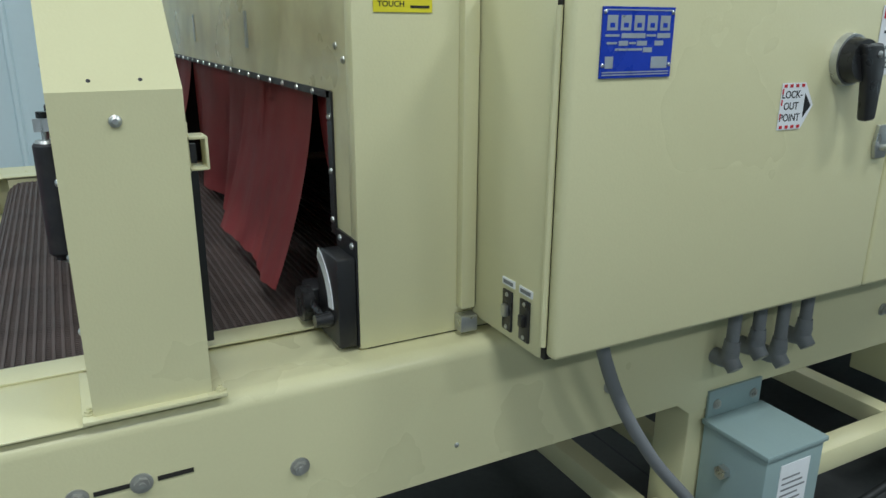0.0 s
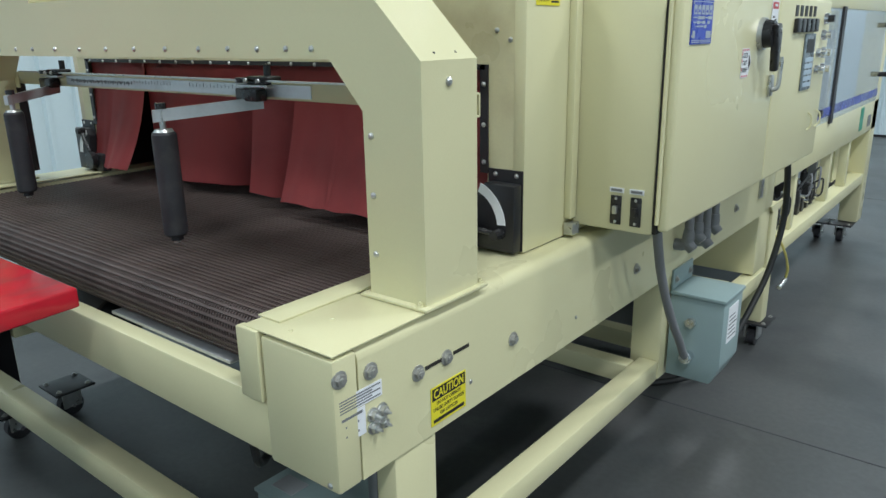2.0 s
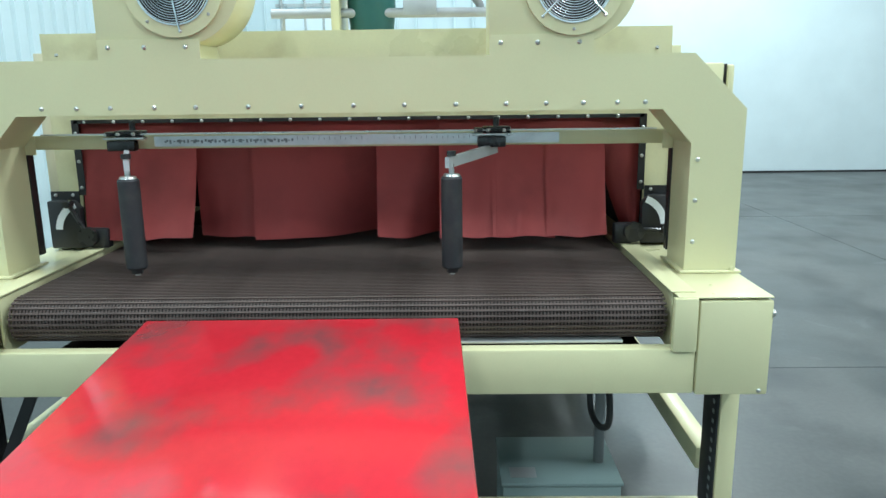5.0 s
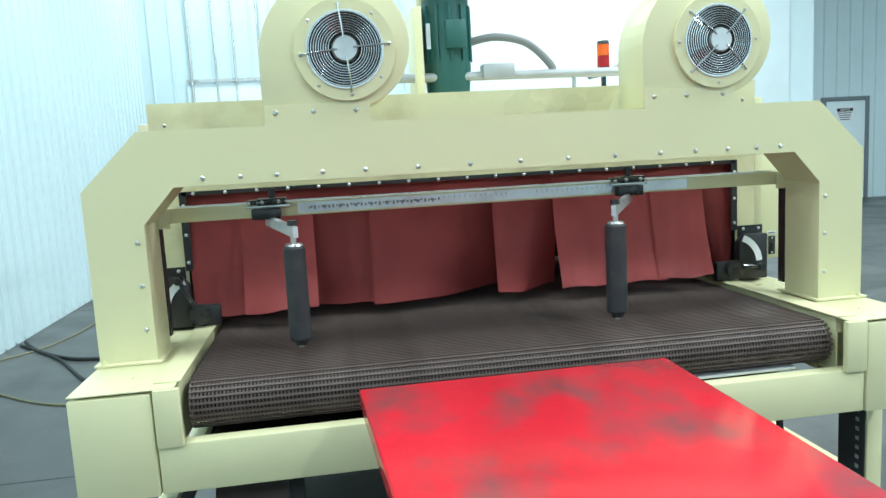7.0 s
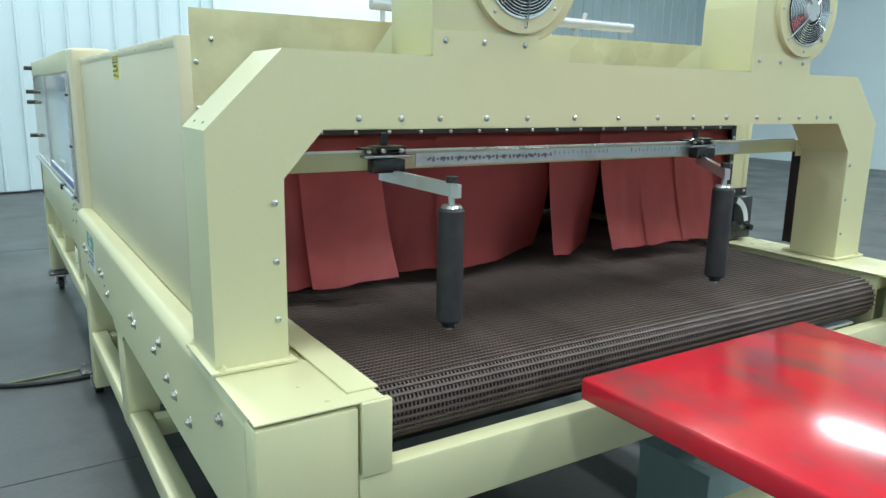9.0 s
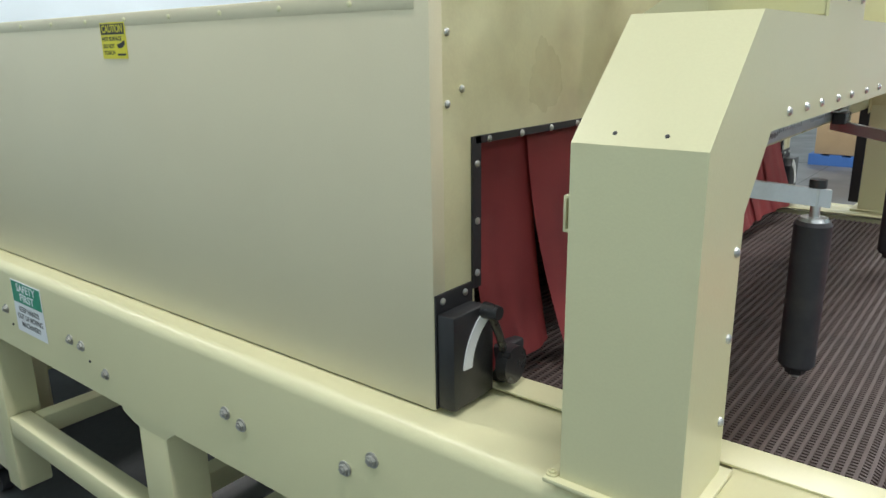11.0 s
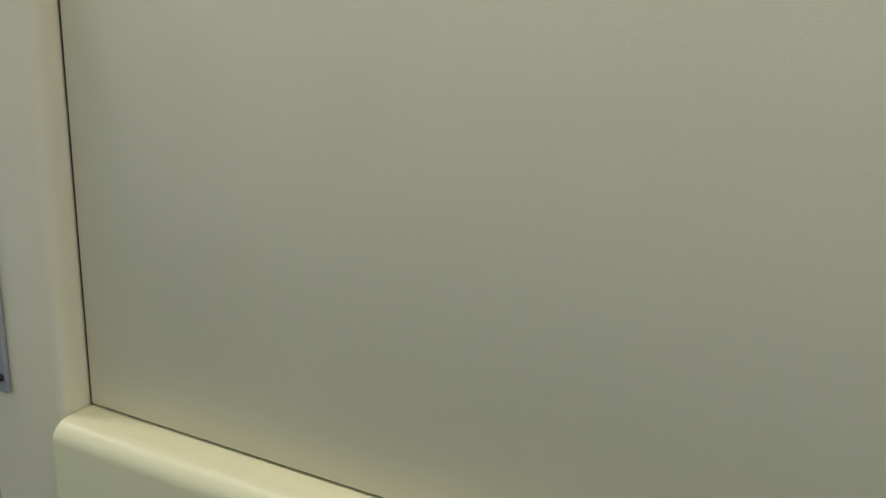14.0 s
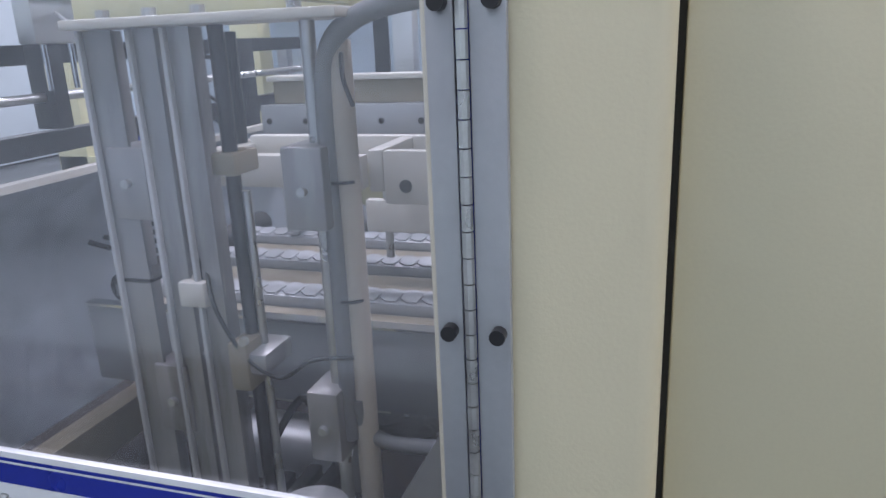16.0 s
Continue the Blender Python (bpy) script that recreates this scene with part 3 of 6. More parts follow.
skin("outer_skin", out, 0.004, AY0 + 0.004, AY1, arch, 0)
inn = [(AI, RAIL_TOP + 0.012), (AI, 1.283), (AI - 0.08, 1.373), (mx_(AI - 0.08), 1.373), (mx_(AI), 1.283), (mx_(AI), RAIL_TOP + 0.012)]
skin("inner_skin", inn, -0.004, AY0 + 0.0045, AY1, arch, 0)
# softly folded corners
for s in (1, -1):
    X = (lambda v: v) if s > 0 else mx_
    part("base_flange", box(X(AO + 0.012), X(AI - 0.014), AY0 - 0.014, AY1 + 0.02, RAIL_TOP + 0.0055, RAIL_TOP + 0.0125, bev=0.002), CREAM, arch)
    bolts("bolt", [(X(AO - 0.012), AY0 - 0.005, RAIL_TOP + 0.0125), (X(AO - 0.002), AY1 + 0.012, RAIL_TOP + 0.0125)], (0, 0, 1), arch, 0.006, 0.006, True, material=CREAM)
    if s > 0:
        bolts("bolt", [(AO, 0.314, 1.335)], (1, 0, 0), arch, 0.0085, 0.006)
    bolts("screw", [(X(0.964), AY0, z) for z in (1.24, 1.13, 1.017)], (0, -1, 0), arch, 0.0065, 0.005)
    bolts("screw", [(X(AO - 0.012), y, 1.384) for y in (0.29, 0.35)], (s * 0.7, 0, 0.7), arch, 0.003, 0.001, material=BLACK)
    part("rear_gasket", box(X(AI - 0.004), X(AI + 0.006), AY1 + 0.001, AY1 + 0.03, 0.96, 1.28), BLACK, arch)
bolts("screw", [(v, AY0, 1.392) for v in (-0.773, -0.68, -0.59, -0.473, -0.363, -0.224, -0.084, 0.054, 0.188, 0.323, 0.455, 0.56, 0.657, 0.746, 0.819)], (0, -1, 0), arch, 0.0065, 0.005)
part("rear_lip", box(-0.83, 0.85, AY1 - 0.02, AY1 - 0.002, 1.3685, 1.3728), CREAM, arch)


# ---- blowers on the arch ----
def blower(cx, cz, turn, label):
    b = thing("blower", (cx, AY0, 1.515), label, "blower", "blowers on the tunnel")
    poly = []
    for k in range(33):
        a = math.radians(-72 + 252 * k / 32)
        r = 0.15 + 0.065 * (k / 32) ** 1.1
        poly.append((cx + r * math.cos(a), cz + r * math.sin(a)))
    left = poly[-1][0]
    poly += [(left, 1.517), (cx + 0.053, 1.517)]
    part("housing", prism(bmesh.new(), poly, "y", AY0 + 0.0045, AY0 + 0.175, bev=0.003), CREAM, b)
    c = (cx, AY0 - 0.003, cz)
    part("mounting_ring", ringbm(bmesh.new(), c, (0, -1, 0), 0.098, 0.128, -0.012, 0.006), CREAM, b)
    # black disc paints the shaded opening behind the fan guard
    part("inlet_shade", cyl(bmesh.new(), (cx, AY0 - 0.0032, cz), (cx, AY0 - 0.0045, cz), 0.0985, 40), SHADOW_GAP, b)
    g = part("grille", ringbm(bmesh.new(), c, (0, -1, 0), 0.094, 0.0985, 0.004, 0.010), CHROME, b)
    for k in range(9):
        r = 0.042 + 0.0062 * k
        pts = [(cx + r * math.cos(q), AY0 - 0.016 - 0.006 * (1 - k / 9), cz + r * math.sin(q)) for q in (2 * math.pi * i / 14 for i in range(14))]
        part("ring", tube(pts, 0.0014, 6, 3, True), CHROME, g)
    part("hub", cyl(bmesh.new(), (cx, AY0 - 0.016, cz), (cx, AY0 - 0.026, cz), 0.034, 28, 0.030), ALU, g)
    for k in range(4):
        a = turn + math.pi / 2 * k
        ca, sa = math.cos(a), math.sin(a)
        part("spoke", tube([(cx + 0.02 * ca, AY0 - 0.027, cz + 0.02 * sa), (cx + 0.06 * ca, AY0 - 0.024, cz + 0.06 * sa), (cx + 0.100 * ca, AY0 - 0.014, cz + 0.100 * sa), (cx + 0.114 * ca, AY0 - 0.011, cz + 0.114 * sa)], 0.0026, 6, 4), CHROME, g)
        bolts("screw", [(cx + 0.113 * ca, AY0 - 0.009, cz + 0.113 * sa)], (0, -1, 0), b, 0.005, 0.004)
        bolts("screw", [(cx + 0.113 * math.cos(a + 0.785), AY0 - 0.009, cz + 0.113 * math.sin(a + 0.785))], (0, -1, 0), b, 0.0045, 0.003)
    bolts("screw", [(cx + v, AY0, 1.546) for v in (-0.185, -0.09, 0.018)], (0, -1, 0), b, 0.0065, 0.005)
    part("side_bracket", prism(bmesh.new(), ((AY0 + 0.17, 1.52), (AY0 + 0.30, 1.52), (AY0 + 0.17, 1.60)), "x", left + 0.01, left + 0.03), CREAM, b)
    return b


blower(-0.395, 1.697, 0.1, "cream blower housing with a chrome ring fan guard")
blower(0.625, 1.690, 0.8, "cream blower housing with a fan guard turned diagonally")

# ---- conveyor belt ----
BX0, BX1, BZ, PITCH = -0.822, 0.848, 0.917, 0.0150
belt = thing("conveyor_belt", (0.01, 0.6, BZ - 0.06), "dark brown flat link metal mesh belt", "conveyor belt")
part("bed", box(BX0, BX1, 0.09, 2.4, BZ - 0.035, BZ - 0.012), BED_AND_SHADE, belt)
part("nose_drum", cyl(bmesh.new(), (BX0 + 0.004, 0.105, BZ - 0.06), (BX1 - 0.004, 0.105, BZ - 0.06), 0.046, 24), BED_AND_SHADE, belt)


def link_row():
    """One row of the belt: two wavy wires' worth of flat bars joined by short links with slots between."""
    bm = bmesh.new()
    w = BX1 - BX0
    bx(bm, BX0, BX1, -0.0074, -0.0022, -0.0045, 0.0)
    n = 190
    for i in range(n):
        x0 = BX0 + w * i / n
        bx(bm, x0, x0 + w / n * 0.46, -0.0024, 0.0078, -0.0050, -0.0026)
    me = bpy.data.meshes.new("slat")
    bm.normal_update()
    bm.to_mesh(me)
    bm.free()
    me.materials.append(BELT)
    return me


row_mesh = link_row()
rows_at = []
for k in range(66):
    rows_at.append(pose(0, 0.105 + PITCH * k, BZ, 0, 0, 0))
R = 0.06
for k in range(1, 13):
    a = PITCH * k / R
    if a < math.pi * 0.95:
        rows_at.append(Matrix.Translation((0, 0.105 - R * math.sin(a), BZ - R + R * math.cos(a))) @ Matrix.Rotation(a, 4, "X"))
for m in rows_at:
    r = new("slat", row_mesh)
    r.parent = belt
    r.matrix_parent_inverse = belt.matrix_basis.inverted()
    r.matrix_basis = m
part("back_stretch", box(BX0, BX1, 0.105 + PITCH * 66, 2.4, BZ - 0.008, BZ), BELT, belt)
tray = part("drip_tray", box(0.28, 0.74, 0.046, 0.085, 0.798, 0.806, bev=0.002), ALU)
tagged(tray, "narrow bare metal strip behind the front beam", "tray")

# ---- red heat curtain ----
curtain = thing("heat_curtain", (0.01, TF + 0.03, OZ), "overlapping red silicone strips hanging in the tunnel mouth", "strip curtain")


def strip(x0, x1, drop, left, right, dy, sway=0.0, belly=0.0):
    """A hanging strip of cloth: each lower corner swings out or in, the sheet keeps its length and rises as it swings."""
    bm = bmesh.new()
    nu, nv = 14, 18
    grid = []
    for j in range(nv + 1):
        v = j / nv
        row = []
        for i in range(nu + 1):
            u = i / nu
            w = u * u * (3 - 2 * u)
            f = left + (right - left) * w
            swing = f * (0.35 * v + 0.65 * v * v) + belly * math.sin(math.pi * u) * v
            wave = 0.0045 * math.sin(5.5 * u + 13 * x0) * v * v + 0.002 * math.sin(17 * u + 4 * v + 7 * x0) * v
            rise = 1.0 * f * f * v * v / max(drop, 0.1) * 0.75
            edge = 0.003 * math.sin(8 * u + 21 * x0) * v
            row.append(bm.verts.new((x0 + (x1 - x0) * u + sway * v ** 1.6 * (1 - u), TF + 0.0125 + dy - swing + wave, OZ - drop * v + rise + edge)))
        grid.append(row)
    for j in range(nv):
        for i in range(nu):
            bm.faces.new((grid[j][i], grid[j][i + 1], grid[j + 1][i + 1], grid[j + 1][i]))
    bmesh.ops.solidify(bm, geom=bm.faces[:], thickness=0.0022)
    part("strip", bm, CURTAIN, curtain)


for spec in (
        (-0.903, -0.722, 0.382, 0.045, 0.050, 0.0, 0.012, 0.0), (-0.738, -0.515, 0.384, 0.085, 0.120, -0.006, 0.0, 0.01),
        (-0.528, -0.325, 0.380, -0.012, 0.015, 0.0, 0.0, 0.0), (-0.340, 0.092, 0.386, 0.032, -0.085, -0.005, 0.0, 0.015),
        (0.066, 0.288, 0.384, 0.048, -0.055, -0.003, 0.0, 0.01), (0.270, 0.455, 0.386, 0.088, 0.078, -0.006, 0.0, 0.0),
        (0.440, 0.640, 0.386, 0.082, 0.080, -0.003, 0.0, 0.0), (0.612, 0.802, 0.386, 0.088, 0.095, -0.007, 0.0, 0.0),
        (0.775, 0.930, 0.352, -0.035, -0.005, 0.008, 0.095, 0.02)):
    strip(*spec)


# ---- lever boxes at both ends of the mouth ----
def lever_box(s):
    X = (lambda v: v) if s > 0 else mx_
    d = thing("height_lever", (X(0.965), TF - 0.03, 0.93), "black steel lever box with a white curved scale", "lever", "levers at the tunnel mouth")
    part("back_plate", box(X(1.028), X(0.935), TF - 0.007, TF - 0.0032, 0.932, 1.118), BLACK, d)
    part("housing", prism(bmesh.new(), ((X(1.027), 0.934), (X(1.027), 1.09), (X(0.945), 1.09), (X(0.922), 1.066), (X(0.922), 0.934)), "y", TF - 0.040, TF - 0.007, bev=0.004), BLACK, d)
    bolts("screw", [(X(v), TF - 0.007, 1.106) for v in (1.012, 0.955)], (0, -1, 0), d, 0.006, 0.004)
    KX, KZ = (0.992, 0.978) if s > 0 else (0.95, 1.082)
    arc = []
    for rr in (0.106, 0.084):
        seq = [(X(0.90 + rr * math.cos(a)), 0.99 + rr * math.sin(a)) for a in np.linspace(0.08, 1.2, 10)]
        arc += seq if rr > 0.1 else seq[::-1]
    part("scale", prism(bmesh.new(), arc, "y", TF - 0.0425, TF - 0.0405), WHITE, d)
    part("pointer", tube([(X(0.90), TF - 0.047, 0.985), (X((0.9 + KX) / 2), TF - 0.053, (0.985 + KZ) / 2), (X(KX), TF - 0.051, KZ)], 0.007, 10, 5), PLASTIC, d)
    part("knob", cyl(bmesh.new(), (X(KX), TF - 0.041, KZ), (X(KX), TF - 0.07, KZ), 0.014, 16, 0.011), PLASTIC, d)
    part("shaft_block", box(X(0.90), X(0.835), TF - 0.045, TF - 0.01, 0.935, 1.0, bev=0.006), BLACK, d)
    part("shaft_cap", cyl(bmesh.new(), (X(0.895), TF - 0.046, 0.975), (X(0.895), TF - 0.066, 0.975), 0.032, 20), PLASTIC, d)


lever_box(1)
lever_box(-1)

# ---- guide bar with two hanging rollers ----
gbar = thing("guide_bar", (0.01, 0.42, 1.29), "flat metal bar with a measuring scale across the arch", "guide rail")
part("bar", box(mx_(AI - 0.002), AI - 0.002, 0.408, 0.420, 1.272, 1.312, bev=0.002), CREAM, gbar)
part("scale_strip", box(-0.55, 0.62, 0.4055, 0.4078, 1.278, 1.307), ALU, gbar, "worn bare aluminium scale")
for k in range(34):
    v = -0.15 + 0.0155 * k
    if 0.06 < v < 0.14:
        continue
    part("tick", box(v, v + 0.0016, 0.4048, 0.4054, 1.293, 1.303 if k % 2 else 1.299), INK_GREY, gbar)
for k in range(46):
    v = -0.52 + 0.0082 * k + 0.003 * math.sin(k * 5.1)
    part("wear_mark", box(v, v + 0.006, 0.4047, 0.4053, 1.289 + 0.003 * math.sin(k * 2.3), 1.294 + 0.004 * abs(math.sin(k))), INK_GREY, gbar)
for s in (1, -1):
    X = (lambda v: v) if s > 0 else mx_
    bm = box(X(AI - 0.03), X(AO - 0.02), AY1 + 0.0008, AY1 + 0.0045, 1.258, 1.312, bev=0.001)
    dp = 0.028 if s > 0 else 0.014
    for z in (1.262, 1.304):
        bx(bm, X(AO - 0.05), X(AO - 0.012), AY1 + 0.003, AY1 + dp - 0.002, z, z + 0.004, bev=0.001)
    bx(bm, X(AO - 0.05), X(AO - 0.012), AY1 + dp - 0.004, AY1 + dp, 1.2625, 1.3075, bev=0.001)
    part("end_bracket", bm, CREAM, gbar, "cream bent end bracket")
part("top_rod", box(mx_(AI - 0.05), AI - 0.05, 0.395, 0.407, 1.313, 1.317), STEEL, gbar)


def guide_roller(cx, rx, ry, label):
    """A clamp on the bar, a flat arm and a hanging rubber-sleeved roller."""
    g = thing("guide_roller", (rx, ry, 0.95), label, "roller", "side guide rollers")
    bm = box(cx - 0.06, cx + 0.06, 0.385, 0.45, 1.300, 1.306, bev=0.001)
    part("clamp_plate", bm, STEEL, g)
    bm = box(cx - 0.045, cx + 0.035, 0.372, 0.405, 1.268, 1.298, bev=0.004)
    bx(bm, cx - 0.03, cx + 0.05, 0.395, 0.44, 1.306, 1.325, bev=0.004)
    bx(bm, cx - 0.055, cx - 0.03, 0.38, 0.44, 1.31, 1.322, bev=0.003)
    part("clamp_body", bm, PLASTIC, g)
    part("clamp_knob", cyl(bmesh.new(), (cx + 0.01, 0.43, 1.32), (cx + 0.01, 0.43, 1.352), 0.009, 12), PLASTIC, g)
    for v in (-0.05, -0.015, 0.03):
        bolts("screw", [(cx + v, 0.384, 1.315)], (0, -1, 0), g, 0.006, 0.006)
    a, b = Vector((cx, 0.40, 1.262)), Vector((rx, ry, 1.244))
    d = (b - a).normalized()
    n = Vector((-d.y, d.x, 0)).normalized() * 0.007
    bm = bmesh.new()
    vs = []
    for p in (a - d * 0.015, b + d * 0.02):
        for q in (-1, 1):
            for z in (-0.014, 0.014):
                vs.append(bm.verts.new((p.x + q * n.x, p.y + q * n.y, p.z + z)))
    for q in ((0, 1, 3, 2), (4, 6, 7, 5), (0, 4, 5, 1), (2, 3, 7, 6), (0, 2, 6, 4), (1, 5, 7, 3)):
        bm.faces.new([vs[i] for i in q])
    part("arm", bm, ALU, g)
    part("spindle", cyl(bmesh.new(), (rx, ry, 0.938), (rx, ry, 1.262), 0.0075, 12), STEEL, g)
    bm = bmesh.new()
    for z0, z1, r0, r1 in ((0.956, 0.962, 0.024, 0.0285), (0.962, 1.20, 0.0285, 0.0285), (1.20, 1.206, 0.0285, 0.025)):
        cyl(bm, (rx, ry, z0), (rx, ry, z1), r0, 28, r1)
    part("sleeve", bm, RUBBER, g)
    part("top_nut", cyl(bmesh.new(), (rx, ry, 1.259), (rx, ry, 1.272), 0.013, 12), PLASTIC, g)
    part("end_cap", cyl(bmesh.new(), (rx, ry, 1.2055), (rx, ry, 1.212), 0.0235, 24, 0.02), STEEL, g)
    part("bottom_nut", cyl(bmesh.new(), (rx, ry, 0.944), (rx, ry, 0.956), 0.016, 6), BLACK, g)
    return g


guide_roller(-0.63, -0.561, 0.235, "black rubber sleeved roller with a scuffed foot")
guide_roller(0.43, 0.31, 0.218, "black rubber sleeved roller on a bare aluminium arm")

# ---- electrical cabinet on the operator's side ----
EY0, EY1, EZ0, EZ1, EXF = 0.862, 2.245, 0.955, 1.508, 1.262
cab = thing("control_cabinet", (1.15, 1.5, EZ0), "cream electrical control cabinet with two doors", "control cabinet")
part("body", box(1.031, EXF - 0.016, EY0, EY1, EZ0, EZ1, bev=0.008), CREAM, cab)
part("mounting_strip", box(1.031, 1.05, EY0 - 0.03, EY0 - 0.002, EZ0 + 0.02, EZ1 + 0.05, bev=0.002), CREAM, cab)
# dark strip paints the shade between the cabinet body and its doors
part("door_gap_shade", box(EXF - 0.018, EXF - 0.008, EY0 + 0.004, EY1 - 0.004, EZ0 + 0.004, EZ1 - 0.004), SHADOW_GAP, cab)
DSPL = 1.60
d1 = part("door", box(EXF - 0.006, EXF + 0.02, EY0 + 0.002, DSPL - 0.002, EZ0 + 0.012, EZ1 - 0.006, bev=0.008, seg=3), CREAM, cab)
d2 = part("door", box(EXF - 0.006, EXF + 0.02, DSPL + 0.002, EY1, EZ0 + 0.012, EZ1 - 0.006, bev=0.008, seg=3), CREAM, cab)
DF = EXF + 0.02
part("hinge", cyl(bmesh.new(), (EXF - 0.004, EY0 - 0.003, EZ0 + 0.03), (EXF - 0.004, EY0 - 0.003, EZ1 - 0.03), 0.005, 10), CREAM, cab)
part("bracket", box(1.034, 1.06, EY0 - 0.035, EY0 - 0.002, EZ0 - 0.02, EZ0 + 0.01, bev=0.002), STEEL, cab)
# two rocker switches on the end
for xx in (1.155, 1.205):
    sw = part("switch_plate", box(xx - 0.014, xx + 0.014, EY0 - 0.004, EY0, 0.972, 1.042, bev=0.002), PLASTIC, cab)
    part("rocker", box(xx - 0.006, xx + 0.006, EY0 - 0.012, EY0 - 0.003, 0.998, 1.018, bev=0.002), STEEL if xx < 1.18 else PLASTIC, sw)
    bolts("screw", [(xx, EY0 - 0.004, z) for z in (0.979, 1.035)], (0, -1, 0), sw, 0.004, 0.002)
    lp = part("switch_label", box(xx - 0.018, xx + 0.018, EY0 - 0.002, EY0, 1.049, 1.061), WHITE, cab)
    part("print_bar", box(xx - 0.014, xx + 0.014, EY0 - 0.0028, EY0 - 0.0018, 1.052, 1.058), INK_GREY, lp)
# disconnect switch
dc = (DF, 1.435, 1.40)
sw = part("disconnect_base", cyl(bmesh.new(), (DF - 0.002, 1.435, 1.40), (DF + 0.012, 1.435, 1.40), 0.044, 32, 0.042), STEEL, cab)
cyl_b = cyl(bmesh.new(), (DF + 0.012, 1.435, 1.40), (DF + 0.034, 1.435, 1.40), 0.038, 32, 0.034)
part("dial", cyl_b, PLASTIC, sw)
bm = prism(bmesh.new(), ((1.413, 1.425), (1.462, 1.428), (1.474, 1.395), (1.472, 1.302), (1.446, 1.300), (1.436, 1.365)), "x", DF + 0.026, DF + 0.046, bev=0.006, seg=3)
part("lever", bm, PLASTIC, sw, "black pistol-grip lever")
bolts("screw", [(DF + 0.046, 1.452, 1.41)], (1, 0, 0), sw, 0.006, 0.003)
# door handle
hd = part("latch_base", prism(bmesh.new(), ((1.55, 1.225), (1.58, 1.225), (1.585, 1.25), (1.58, 1.285), (1.55, 1.285), (1.545, 1.25)), "x", DF, DF + 0.008, bev=0.002), STEEL, cab)
part("latch_handle", tube([(DF, 1.562, 1.245), (DF + 0.016, 1.562, 1.245), (DF + 0.024, 1.566, 1.256), (DF + 0.024, 1.572, 1.30), (DF + 0.023, 1.575, 1.335)], 0.0065, 12, 5), STEEL, hd)
# operator panel
for k in range(5):
    y = 1.765 + 0.056 * k
    part("button_tag", box(DF, DF + 0.002, y, y + 0.03, 1.448, 1.48), INK, cab)
    part("push_button", box(DF, DF + 0.014, y - 0.006, y + 0.038, 1.40, 1.442, bev=0.004), PLASTIC, cab)
kp = part("keypad", box(DF, DF + 0.006, 1.91, 2.04, 1.215, 1.395, bev=0.003), LCD, cab)
part("display", box(DF + 0.006, DF + 0.0075, 1.93, 2.02, 1.335, 1.378), INK, kp)
for k in range(5):
    part("key_row", box(DF + 0.006, DF + 0.0075, 1.925, 2.025, 1.226 + 0.02 * k, 1.240 + 0.02 * k), KEY, kp)
for y, z, r in ((2.165, 1.442, 0.02), (2.15, 1.388, 0.018), (2.175, 1.33, 0.02), (2.19, 1.275, 0.02), (2.10, 1.33, 0.016), (2.10, 1.275, 0.016)):
    pb = part("selector_ring", cyl(bmesh.new(), (DF, y, z), (DF + 0.012, y, z), r, 20, r * 0.9), CHROME, cab)
    part("selector_cap", cyl(bmesh.new(), (DF + 0.012, y, z), (DF + 0.03, y, z), r * 0.62, 16), CHROME if z < 1.43 else PLASTIC, pb)
for y in (2.08, 2.20):
    part("door_stay", tube([(DF, y, 1.07), (DF + 0.012, y + 0.01, 1.085), (DF + 0.012, y + 0.01, 1.115), (DF, y, 1.13)], 0.003, 8, 4), CREAM, cab)

# nameplate: brand drawn as plain shapes
npl = sign("name_plate", face_on((DF + 0.0005, 0.975, 1.430), (0, 1, 0), (1, 0, 0)), 0.128, 0.094, BLUE_PLATE, "blue metal name plate with silver print on the cabinet door", "name plate", 0.002)
for k in range(5):
    bar_on(npl, -0.056 + 0.0235 * k, -0.056 + 0.0235 * k + 0.018, 0.016, 0.036, SILVER, 0.002)
    bar_on(npl, -0.051 + 0.0235 * k, -0.051 + 0.0235 * k + 0.008, 0.020, 0.026, BLUE_PLATE, 0.0024)
for z in (0.042, -0.040, -0.0435):
    bar_on(npl, -0.06, 0.06, z, z + 0.0016, SILVER, 0.002)
for x0, x1, z in ((-0.03, 0.012, 0.006), (0.034, 0.058, 0.006), (-0.034, -0.018, -0.004), (-0.002, 0.016, -0.004), (0.03, 0.046, -0.004), (0.010, 0.026, -0.013)):
    bar_on(npl, x0, x1, z, z + 0.0065, SILVER, 0.002)
for x0, x1, z in ((-0.058, -0.034, 0.008), (0.014, 0.032, 0.008), (-0.055, -0.037, -0.002), (-0.016, -0.004, -0.002), (-0.04, 0.008, -0.0105)):
    bar_on(npl, x0, x1, z, z + 0.003, SILVER, 0.002)
bar_on(npl, -0.056, -0.042, -0.034, -0.018, SILVER, 0.002)
bar_on(npl, 0.026, 0.056, -0.035, -0.019, SILVER, 0.002)
for sx in (-0.06, 0.06):
    for sz in (-0.030, 0.040):
        q = part("rivet", dome(bmesh.new(), (sx, sz, 0.002), (0, 0, 1), 0.003, 0.002), STEEL)
        q.parent = npl

